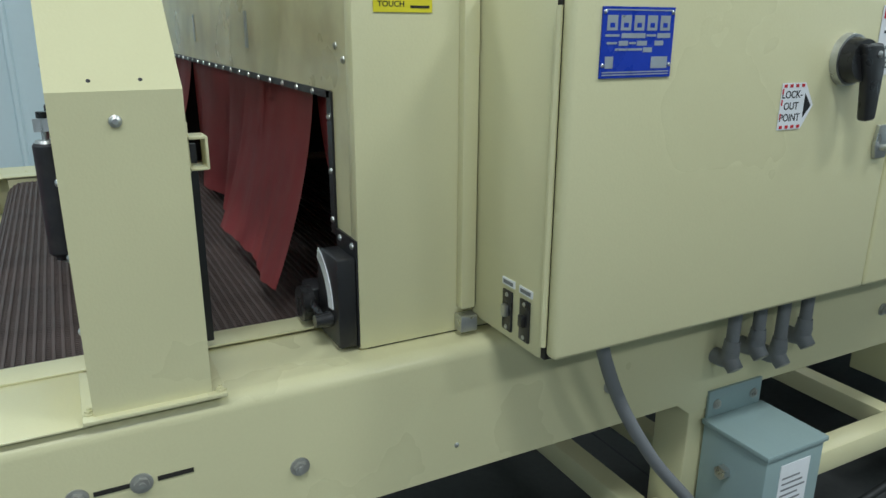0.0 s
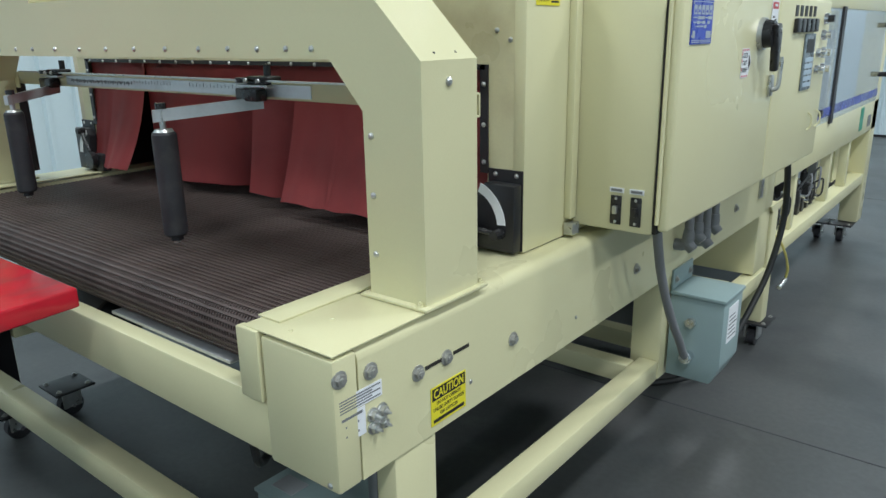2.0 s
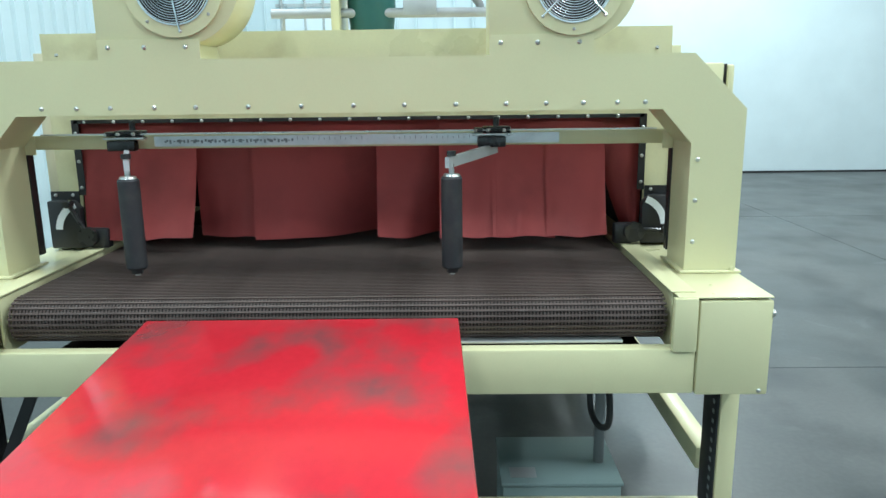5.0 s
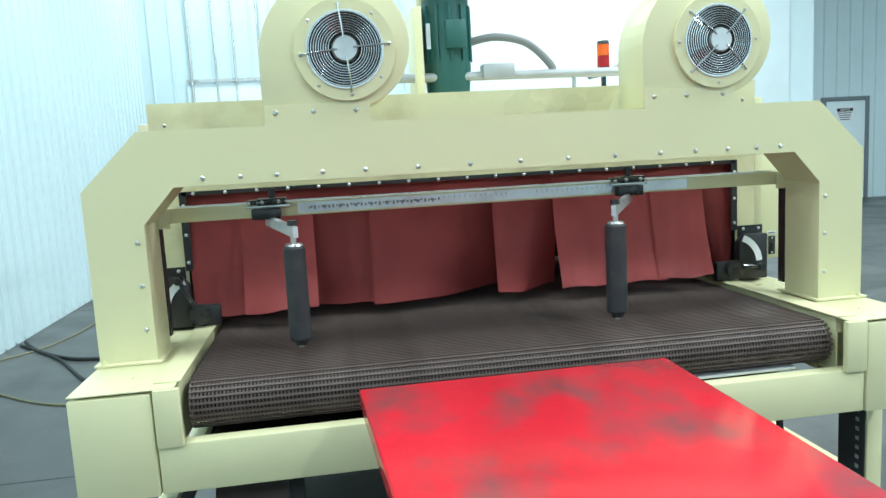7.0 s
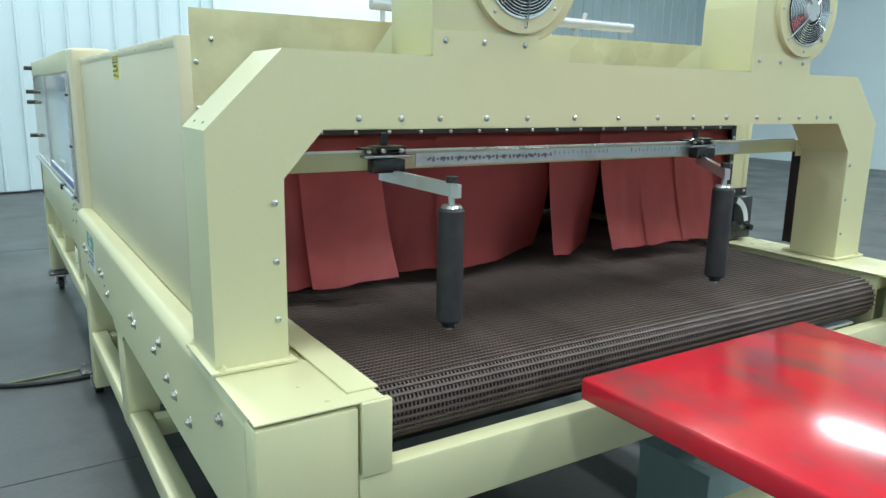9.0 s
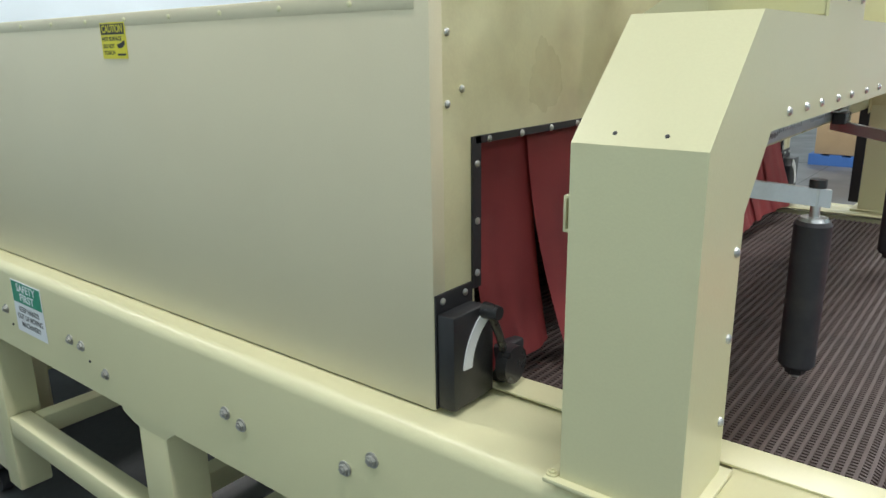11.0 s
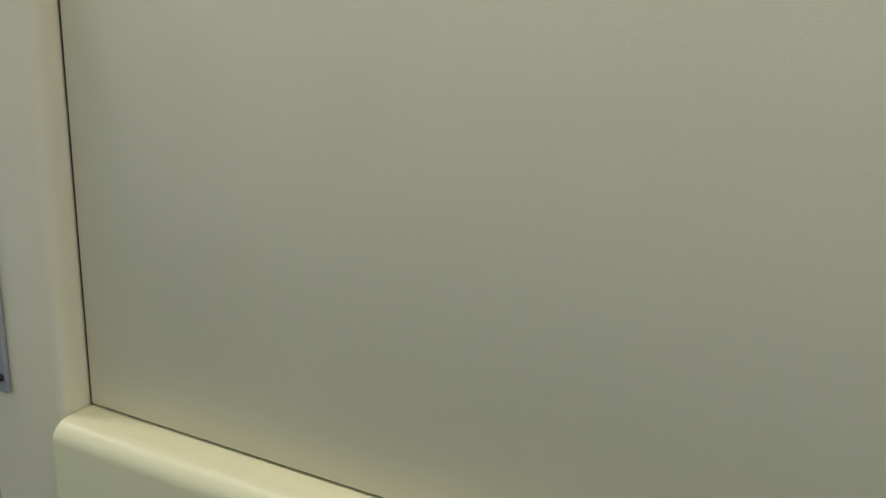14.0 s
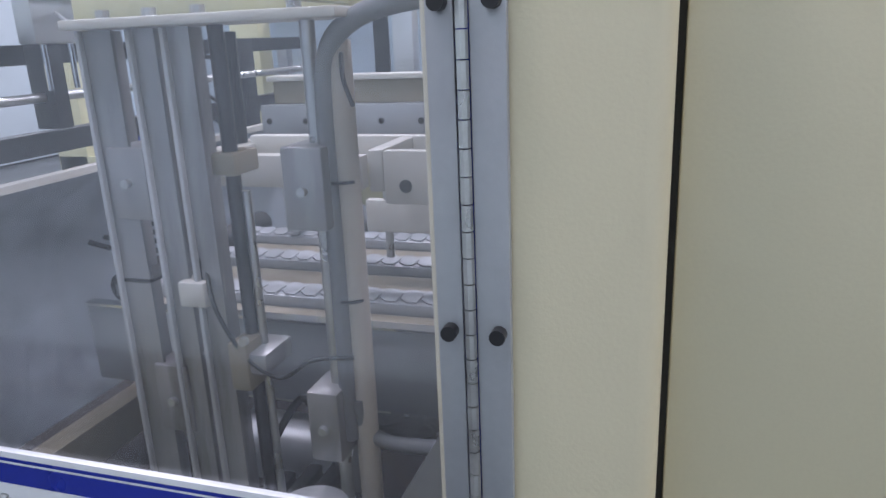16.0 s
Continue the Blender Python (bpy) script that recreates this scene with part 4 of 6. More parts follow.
# lock-out sticker
lk = part("lockout_sticker", prism(bmesh.new(), ((-0.04, -0.0375), (0.016, -0.0375), (0.04, 0.0), (0.016, 0.0375), (-0.04, 0.0375)), "z", 0, 0.001), WHITE, smooth=False)
lk.matrix_basis = face_on((DF + 0.0005, 1.325, 1.328), (0, 1, 0), (1, 0, 0))
tagged(lk, "white arrow-shaped lock-out sticker with red dashes", "sticker")
for i, tx in enumerate(("LOCK-", "OUT", "POINT")):
    text_mesh(tx, 0.0165, INK, lk, -0.014, 0.0185 - 0.0185 * i, 0.0011)
q = part("arrow_head", prism(bmesh.new(), ((0.017, -0.02), (0.034, 0.0), (0.017, 0.02)), "z", 0.001, 0.0014), INK, smooth=False)
q.parent = lk
for k in range(4):
    for z in (-0.0355, 0.0305):
        bar_on(lk, -0.036 + 0.014 * k, -0.029 + 0.014 * k, z, z + 0.005, RED_INK, 0.001)
for z in (-0.02, 0.002, 0.02):
    bar_on(lk, -0.0385, -0.0355, z, z + 0.009, RED_INK, 0.001)

# warning label by the disconnect
al = sign("danger_sticker", face_on((DF + 0.0005, 1.542, 1.43), (0, 1, 0), (1, 0, 0)), 0.062, 0.115, WHITE, "white and red warning sticker beside the disconnect lever", "sticker")
bar_on(al, -0.027, 0.027, 0.036, 0.054, RED_INK)
bar_on(al, -0.012, 0.016, 0.042, 0.049, WHITE, 0.0018)
for a0, a1, b0, b1 in ((-0.02, 0.0, 0.012, 0.017), (0.0, 0.018, 0.004, 0.009), (-0.01, 0.02, -0.014, -0.009), (-0.022, 0.022, -0.03, -0.027), (-0.022, 0.018, -0.038, -0.035), (-0.022, 0.02, -0.046, -0.043)):
    bar_on(al, a0, a1, b0, b1, INK)

# caution sticker on the rail
ca = sign("caution_sticker", face_on((RX + 0.0005, 0.293, 0.733), (0, 1, 0), (1, 0, 0)), 0.108, 0.08, YELLOW, "worn yellow caution sticker on the side rail", "sticker")
bar_on(ca, -0.051, 0.051, 0.012, 0.037, INK)
text_mesh("CAUTION", 0.026, YELLOW, ca, 0, 0.024, 0.0018, width=0.092)
for i, tx in enumerate(("DO NOT OPERATE", "UNLESS SAFETY GUARDS", "OR DEVICES")):
    text_mesh(tx, 0.0105, INK, ca, 0, 0.004 - 0.012 * i, 0.0013, width=(0.075, 0.096, 0.055)[i])
bar_on(ca, -0.048, 0.048, -0.035, -0.028, INK)
# data plates on the nose
dp = sign("lubrication_plate", face_on((RX + 0.0005, 0.056, 0.834), (0, 1, 0), (1, 0, 0)), 0.104, 0.03, WHITE, "silvery printed lubrication plate with fine print", "label plate")
for k in range(5):
    bar_on(dp, -0.048, 0.048 - 0.02 * (k % 2), -0.012 + 0.0052 * k, -0.0095 + 0.0052 * k, INK_GREY)
dp2 = sign("diagram_plate", face_on((RX + 0.0005, 0.035, 0.791), (0, 1, 0), (1, 0, 0)), 0.062, 0.052, WHITE, "white lubrication point diagram beside grease nipples", "label plate")
bar_on(dp2, -0.024, 0.024, 0.016, 0.021, INK_GREY)
for a in (-0.016, 0.012):
    for b in (-0.016, 0.002):
        bar_on(dp2, a, a + 0.003, b, b + 0.004, INK_GREY)
# hot-surface stickers
for o, r, n in (((mx_(1.03) - 0.0006, 1.492, 1.503), (0, -1, 0), (-1, 0, 0)), ((1.0306, 0.735, 1.506), (0, 1, 0), (1, 0, 0))):
    hs = sign("hot_surface_sticker", face_on(o, r, n), 0.098, 0.072, YELLOW, "yellow hot surface caution sticker on the tunnel panel", "sticker")
    bar_on(hs, -0.046, 0.046, 0.012, 0.033, INK)
    text_mesh("CAUTION", 0.021, YELLOW, hs, 0, 0.0225, 0.0018, width=0.082)
    for i, tx in enumerate(("HOT SURFACE", "DO NOT", "TOUCH")):
        text_mesh(tx, 0.0115, INK, hs, (-0.006, -0.02, -0.02)[i], (0.003, -0.0115, -0.0245)[i], 0.0013, width=(0.078, 0.044, 0.044)[i])
    bar_on(hs, 0.012, 0.044, -0.030, -0.026, INK)
    q = part("pictogram", prism(bmesh.new(), ((0.013, -0.008), (0.026, -0.006), (0.044, 0.0), (0.044, -0.008), (0.034, -0.014), (0.018, -0.016)), "z", 0.0012, 0.0018), INK, smooth=False)
    q.parent = hs
# safety-first sticker
sf = sign("safety_sticker", face_on((LX - 0.0006, 2.005, 0.818), (0, -1, 0), (-1, 0, 0)), 0.178, 0.148, WHITE, "green and white safety first sticker on the rail", "sticker")
bar_on(sf, -0.086, 0.086, 0.012, 0.071, GREEN)
text_mesh("SAFETY", 0.030, WHITE, sf, 0, 0.055, 0.0018, width=0.115)
text_mesh("FIRST", 0.030, WHITE, sf, 0, 0.028, 0.0018, width=0.085)
for i, tx in enumerate(("KEEP HANDS", "OUT OF MOVING", "MACHINERY")):
    text_mesh(tx, 0.021, INK, sf, 0, -0.007 - 0.022 * i, 0.0013, width=(0.118, 0.15, 0.115)[i])

# ---- transformer box hanging from the rail, with its conduit ----
tb = thing("transformer_box", (1.18, 1.47, 0.33), "grey-green steel transformer box hung on the frame", "electrical box")
part("body", prism(bmesh.new(), ((1.094, 0.34), (1.094, 0.615), (1.262, 0.615), (1.262, 0.40), (1.235, 0.34)), "y", 1.425, 1.60, bev=0.003), BOX_GREEN, tb)
part("lid", box(1.092, 1.268, 1.418, 1.606, 0.615, 0.627, bev=0.003), BOX_GREEN, tb)
part("hanger", box(1.089, 1.097, 1.43, 1.595, 0.62, 0.69, bev=0.002), BOX_GREEN, tb)
bolts("bolt", [(1.097, 1.455, 0.655), (1.097, 1.57, 0.655)], (1, 0, 0), tb, 0.008, 0.006, True)
part("knockout", cyl(bmesh.new(), (1.165, 1.424, 0.535), (1.165, 1.408, 0.535), 0.016, 6), STEEL, tb)
part("data_plate", box(1.262, 1.2635, 1.47, 1.56, 0.47, 0.59), WHITE, tb, "white printed data plate")
for k in range(6):
    part("print_bar", box(1.2636, 1.2642, 1.478, 1.552 - 0.01 * (k % 3), 0.485 + 0.014 * k, 0.489 + 0.014 * k), INK_GREY, tb)
cd = thing("flexible_conduit", (1.18, 1.2, 0.42), "grey flexible conduit from cabinet to transformer box", "conduit")
part("hose", tube([(1.19, 1.03, 0.962), (1.19, 1.042, 0.90), (1.185, 1.10, 0.78), (1.18, 1.195, 0.64), (1.175, 1.30, 0.52), (1.17, 1.37, 0.442), (1.165, 1.424, 0.42)], 0.0125, 14, 8), CABLE_GREY, cd)
part("fitting", cyl(bmesh.new(), (1.168, 1.385, 0.428), (1.165, 1.424, 0.42), 0.019, 8), CHROME, cd)
part("fitting_nut", cyl(bmesh.new(), (1.17, 1.365, 0.436), (1.168, 1.388, 0.427), 0.016, 12), CHROME, cd)
for y, ez in ((1.437, 0.785), (1.513, 0.797), (1.588, 0.762), (1.664, 0.792)):
    el = thing("conduit_elbow", (1.13, y, ez - 0.02), "grey cast elbow fitting under the cabinet", "pipe fitting", "elbows under the cabinet")
    part("pipe", cyl(bmesh.new(), (1.13, y, 0.956), (1.13, y, ez + 0.022), 0.0135, 16), CABLE_GREY, el)
    part("collar", cyl(bmesh.new(), (1.13, y, ez + 0.040), (1.13, y, ez + 0.016), 0.016, 16, 0.018), CABLE_GREY, el)
    part("elbow", tube([(1.13, y, ez + 0.02), (1.127, y, ez + 0.004), (1.115, y, ez - 0.008), (1.088, y, ez - 0.010)], 0.0185, 16, 6), CABLE_GREY, el)
    cv = part("cover", cyl(bmesh.new(), (1.126, y, ez), (1.147, y, ez - 0.021), 0.019, 20, 0.017), CABLE_GREY, el)
    part("cover_seam", cyl(bmesh.new(), (1.1472, y, ez - 0.0212), (1.148, y, ez - 0.022), 0.013, 16), BOLT_GREY, cv)

# second grey box under the conveyor
ub = thing("junction_box", (0.7, 0.42, 0.2), "grey-green enclosure hanging below the conveyor", "electrical box")
part("body", box(0.455, 0.81, 0.27, 0.56, 0.03, 0.265, bev=0.006), BOX_GREEN, ub)
part("lid", box(0.45, 0.815, 0.265, 0.565, 0.2655, 0.277, bev=0.003), BOX_GREEN, ub)
part("data_plate", box(0.48, 0.56, 0.30, 0.36, 0.2772, 0.2785), ALU_DULL, ub)
part("drop_pipe", cyl(bmesh.new(), (0.765, 0.40, 0.277), (0.765, 0.40, 0.70), 0.016, 14), CABLE_GREY, ub)


# gear motor and a loop of cable under the outfeed end
gm = thing("gear_motor", (-0.68, 0.5, 0.45), "dusty dark gear motor under the belt", "motor")
part("casing", cyl(bmesh.new(), (-0.85, 0.50, 0.41), (-0.64, 0.50, 0.41), 0.10, 32), mat("dusty_dark_iron", (0.06, 0.045, 0.04), 0.7, var=0.3, scale=15), gm)
part("end_cover", cyl(bmesh.new(), (-0.639, 0.50, 0.41), (-0.60, 0.50, 0.41), 0.09, 28, 0.05), BLACK, gm)
part("hanger", box(-0.80, -0.68, 0.46, 0.54, 0.49, 0.7, bev=0.004), BLACK, gm)
lp = thing("cable_loop", (0.715, 0.1, 0.45), "black cable looping below the front beam", "cable")
part("cable", tube([(0.715, 0.09, 0.705), (0.718, 0.088, 0.66), (0.724, 0.09, 0.60), (0.722, 0.10, 0.545), (0.705, 0.13, 0.53), (0.69, 0.17, 0.56), (0.69, 0.20, 0.64), (0.69, 0.21, 0.705)], 0.009, 10, 7), CABLE_BLACK, lp)

# ---- casters ----
def caster(x, y, label):
    c = thing("caster", (x, y, 0), label, "caster", "casters under the machine")
    part("plate", box(x - 0.075, x + 0.075, y - 0.075, y + 0.075, 0.118, 0.128, bev=0.002), BLACK, c)
    part("fork", box(x - 0.03, x - 0.022, y - 0.035, y + 0.035, 0.04, 0.118), STEEL, c)
    part("fork", box(x + 0.022, x + 0.03, y - 0.035, y + 0.035, 0.04, 0.118), STEEL, c)
    part("wheel", cyl(bmesh.new(), (x - 0.017, y, 0.045), (x + 0.017, y, 0.045), 0.045, 24), RUBBER, c)
    part("axle", cyl(bmesh.new(), (x - 0.037, y, 0.045), (x + 0.037, y, 0.045), 0.008, 10), CHROME, c)
    bolts("bolt", [(x + sx, y + sy, 0.128) for sx in (-0.055, 0.055) for sy in (-0.055, 0.055)], (0, 0, 1), c, 0.007, 0.006, True)


for px, py in ((1.045, 0.20), (1.045, 2.63), (0.95, 2.86), (-1.025, 2.62), (1.0, 4.75), (0.86, 4.75), (-1.0, 4.75), (-0.88, 0.37), (-0.86, 0.17)):
    caster(px, py, "black plate caster with a dark rubber wheel")

# ---- red table at the outfeed ----
rt = thing("outfeed_table", (-0.05, -0.8, 0), "glossy red painted table with worn dark patches", "table")
bm = bmesh.new()
rim = [(-0.428, -0.045, 0.897), (0.325, -0.040, 0.897), (0.355, -1.15, 0.862), (-0.365, -1.15, 0.862)]
up, dn = [bm.verts.new(q) for q in rim], [bm.verts.new((q[0], q[1], q[2] - 0.045)) for q in rim]
bm.faces.new(up[::-1])
bm.faces.new(dn)
for i in range(4):
    bm.faces.new((up[i], up[(i + 1) % 4], dn[(i + 1) % 4], dn[i]))
bmesh.ops.recalc_face_normals(bm, faces=bm.faces[:])
bmesh.ops.bevel(bm, geom=bm.edges[:], offset=0.006, segments=3, profile=0.5, affect="EDGES")
part("top", bm, TABLE_RED, rt)
part("pedestal", box(-0.13, 0.03, -0.92, -0.76, 0.02, 0.828, bev=0.006), BLACK, rt)
part("base_plate", box(-0.35, 0.25, -1.1, -0.6, 0.0, 0.02, bev=0.004), BLACK, rt)

# ---- on top of the tunnel: motor, conduit, signal lamp ----
mo = thing("blower_motor", (0.02, 1.1, 1.55), "dark green electric motor on a cream bracket", "motor")
part("bracket", box(-0.115, -0.085, 0.99, 1.21, 1.55, 1.95, bev=0.004), CREAM, mo)
part("base", box(-0.12, 0.16, 0.99, 1.21, 1.5495, 1.62, bev=0.004), CREAM, mo)
bm = cyl(bmesh.new(), (0.02, 1.1, 1.73), (0.02, 1.1, 1.985), 0.088, 32)
part("casing", bm, MOTOR_GREEN, mo)
for k in range(12):
    a = 2 * math.pi * k / 12
    part("fin", box(-0.004, 0.004, 0.086, 0.096, -0.10, 0.10), MOTOR_GREEN, mo).matrix_basis = Matrix.Translation((0.02, 1.1, 1.86)) @ Matrix.Rotation(a, 4, "Z")
part("end_bell", cyl(bmesh.new(), (0.02, 1.1, 1.62), (0.02, 1.1, 1.73), 0.078, 28, 0.088), MOTOR_GREEN, mo)
part("terminal_box", box(0.0, 0.075, 0.985, 1.015, 1.80, 1.90, bev=0.004), MOTOR_GREEN, mo)
part("cowl", box(-0.075, 0.115, 0.995, 1.205, 1.99, 2.10, bev=0.006), CREAM, mo)
part("label_strip", box(-0.07, -0.055, 1.0, 1.004, 1.80, 1.89), ALU, mo)
pp = thing("steel_conduit", (0.3, 1.05, 1.70), "grey steel conduit along the tunnel top", "conduit")
part("pipe", cyl(bmesh.new(), (-0.34, 1.05, 1.705), (0.78, 1.05, 1.70), 0.017, 14), ALU_DULL, pp)
part("pipe_box", box(0.14, 0.26, 1.02, 1.08, 1.69, 1.745, bev=0.004), ALU_DULL, pp)
part("flexible_end", tube([(0.10, 1.08, 1.83), (0.20, 1.06, 1.845), (0.32, 1.06, 1.82), (0.41, 1.06, 1.74), (0.42, 1.06, 1.70)], 0.015, 12, 7), CABLE_GREY, pp)
part("flexible_end", tube([(0.62, 1.2, 1.70), (0.75, 1.3, 1.73), (0.86, 1.4, 1.78)], 0.012, 12, 6), CABLE_GREY, pp)
for v in (-0.3, 0.5):
    part("stand_off", cyl(bmesh.new(), (v, 1.05, 1.55), (v, 1.05, 1.70), 0.008, 10), STEEL, pp)
sl = thing("signal_lamp", (0.86, 1.65, 1.55), "two-tier signal lamp, orange above red", "signal lamp")
part("pole", cyl(bmesh.new(), (0.86, 1.65, 1.549), (0.86, 1.65, 1.775), 0.012, 12), PLASTIC, sl)
part("base", cyl(bmesh.new(), (0.86, 1.65, 1.765), (0.86, 1.65, 1.785), 0.03, 20), PLASTIC, sl)
part("red_tier", cyl(bmesh.new(), (0.86, 1.65, 1.785), (0.86, 1.65, 1.835), 0.0285, 24), LENS_RED, sl)
part("orange_tier", cyl(bmesh.new(), (0.86, 1.65, 1.837), (0.86, 1.65, 1.888), 0.0285, 24), ORANGE, sl)
part("cap", cyl(bmesh.new(), (0.86, 1.65, 1.888), (0.86, 1.65, 1.905), 0.03, 24, 0.026), PLASTIC, sl)

# ---- the bundling machine behind the tunnel ----
bun = thing("bundling_machine", (0, 3.7, 0), "cream bundling machine with clear plastic doors and open mechanism", "packaging machine")
BY0, BY1, BXL, BXR = TB + 0.001, 4.95, -1.047, 1.085
# side towards the far aisle: column, sill, top beam
part("column", box(BXL, BXL + 0.16, BY0, 2.59, 0.13, 1.60, bev=0.016, seg=4), CREAM_WARM_LIGHT, bun)
part("side_sill", box(BXL, BXL + 0.05, 2.592, BY1, RAIL_BOT, 0.962, bev=0.006), CREAM, bun)
part("sill_ledge", box(BXL - 0.006, BXL + 0.014, 2.60, BY1, 0.9625, 0.970, bev=0.002), WHITE, bun, "pale ledge below the clear door")
part("ledge_rail", cyl(bmesh.new(), (BXL - 0.012, 2.62, 0.945), (BXL - 0.012, BY1, 0.945), 0.010, 14), ALU, bun)
for y in np.arange(2.66, 4.9, 0.19):
    part("screw", dome(bmesh.new(), (BXL - 0.006, y, 0.966), (-0.3, 0, 1), 0.005, 0.003), STEEL, bun)
part("top_beam", box(BXL, BXL + 0.06, 2.592, BY1, 1.505, 1.60, bev=0.006), CREAM, bun)
part("end_column", box(BXL, BXL + 0.12, BY1 - 0.14, BY1 - 0.002, 0.13, 1.504, bev=0.008), CREAM, bun)
for y, z in ((2.64, 0.89), (2.68, 0.905), (2.71, 0.88), (2.76, 0.90), (2.80, 0.885), (2.85, 0.86), (2.73, 0.82), (2.88, 0.80)):
    part("hole", cyl(bmesh.new(), (BXL - 0.0015, y, z), (BXL + 0.002, y, z), 0.006, 12), SHADOW_GAP, bun)
# clear door with piano hinge
dr = part("door_stile", box(BXL - 0.008, BXL - 0.001, 2.527, 2.551, 0.935, 1.50, bev=0.001), ALU_DULL, bun, "dull aluminium hinge stile")
for k in range(30):
    z0 = 0.94 + 0.0187 * k
    part("hinge_knuckle", cyl(bmesh.new(), (BXL - 0.009, 2.5555, z0), (BXL - 0.009, 2.5555, z0 + 0.0178), 0.0042, 8), STEEL, dr)
part("hinge_gap", box(BXL - 0.004, BXL + 0.002, 2.5515, 2.5605, 0.935, 1.50), BLUE_STRIPE, dr)
dd = part("door_frame", box(BXL - 0.008, BXL - 0.001, 2.561, 2.580, 0.935, 1.50, bev=0.001), ALU_DULL, bun, "dull aluminium door edge")
part("door_pane", box(BXL - 0.0055, BXL - 0.0015, 2.581, 3.78, 1.0, 1.50), PANE, bun, "clear scratched plastic door").visible_shadow = False
for y in (2.535, 2.570):
    for z in (0.958, 1.184, 1.405):
        part("stud", cyl(bmesh.new(), (BXL - 0.008, y, z), (BXL - 0.017, y, z), 0.0058, 12), BLACK, bun)
for z0, z1, mt in ((1.0125, 1.019, WHITE), (1.0085, 1.012, BLUE_STRIPE), (1.0060, 1.008, WHITE), (0.9835, 1.0055, BLUE_STRIPE), (0.9705, 0.983, WHITE)):
    part("door_stripe" if mt is BLUE_STRIPE else "door_strip", box(BXL - 0.0085, BXL - 0.0015, 2.581, 3.78, z0, z1), mt, bun, "blue stripe" if mt is BLUE_STRIPE else "cream strip")
part("door_upright", box(BXL - 0.01, BXL - 0.001, 3.781, 3.83, 0.975, 1.50), ALU_DULL, bun)
part("door_pane", box(BXL - 0.0055, BXL - 0.0015, 3.831, BY1 - 0.15, 0.975, 1.50), PANE, bun).visible_shadow = False
part("door_latch", box(BXL - 0.03, BXL - 0.006, 3.035, 3.085, 0.935, 0.962, bev=0.003), PLASTIC, bun)
for z in (1.56, 1.40, 1.33, 1.1):
    part("latch_knob", cyl(bmesh.new(), (BXL, 4.88, z), (BXL - 0.05, 4.88, z), 0.014, 10), PLASTIC, bun)
# operator's side
part("column", box(BXR, BXR - 0.12, BY0, 2.56, RAIL_BOT, 1.60, bev=0.008), CREAM, bun)
part("side_sill", box(BXR, BXR - 0.05, 2.562, BY1, 0.76, 0.955, bev=0.006), CREAM, bun)
part("top_beam", box(BXR, BXR - 0.06, 2.562, BY1, 1.50, 1.60, bev=0.006), CREAM, bun)
part("end_column", box(BXR, BXR - 0.12, BY1 - 0.16, BY1 - 0.002, 0.13, 1.499, bev=0.008), CREAM, bun)
part("door_pane", box(BXR + 0.001, BXR + 0.005, 2.58, 3.44, 0.955, 1.50), PANE, bun).visible_shadow = False
part("door_pane", box(BXR + 0.001, BXR + 0.005, 3.50, 4.78, 0.955, 1.50), PANE, bun).visible_shadow = False
part("door_upright", box(BXR + 0.001, BXR + 0.012, 3.441, 3.499, 0.94, 1.51), BLACK, bun)
part("door_stripe", box(BXR + 0.0055, BXR + 0.007, 2.58, 4.78, 0.985, 1.03), BLUE_STRIPE, bun)
for y, z in ((2.95, 1.03), (3.05, 1.03), (4.75, 1.42), (4.75, 1.12)):
    part("latch_knob", cyl(bmesh.new(), (BXR + 0.003, y, z), (BXR + 0.05, y, z), 0.016, 12), PLASTIC, bun)
part("name_strip", box(BXR + 0.0055, BXR + 0.0065, 2.75, 2.80, 1.33, 1.49), WHITE, bun)
for y, ln_ in ((4.35, 0.14), (4.62, 0.07)):
    part("sill_sticker", box(BXR + 0.0005, BXR + 0.002, y, y + 0.10, 0.80, 0.80 + ln_), GREEN if y < 4.5 else INK_GREY, bun)
# stand
for s in (1, -1):
    X = (lambda v: v) if s > 0 else (lambda v: BXR + BXL - v)
    part("lower_rail", box(X(BXR - 0.004), X(BXR - 0.09), 2.672 if s > 0 else 2.565, BY1 - 0.005, 0.40, 0.47, bev=0.006), CREAM, bun)
    for y in (3.0, 3.75, 4.25):
        part("post", box(X(BXR - 0.02), X(BXR - 0.07), y, y + 0.05, 0.471, 0.759 if s > 0 else RAIL_BOT - 0.001, bev=0.004), CREAM, bun)
    part("rear_panel", box(X(BXR - 0.10), X(BXR - 0.12), 4.3, BY1 - 0.01, 0.48, 0.95), CREAM, bun)
for y in (2.57, 3.7, 4.7):
    part("cross_rail", box(BXL + 0.1, BXR - 0.1, y, y + 0.06, 0.40, 0.465, bev=0.004), CREAM, bun)
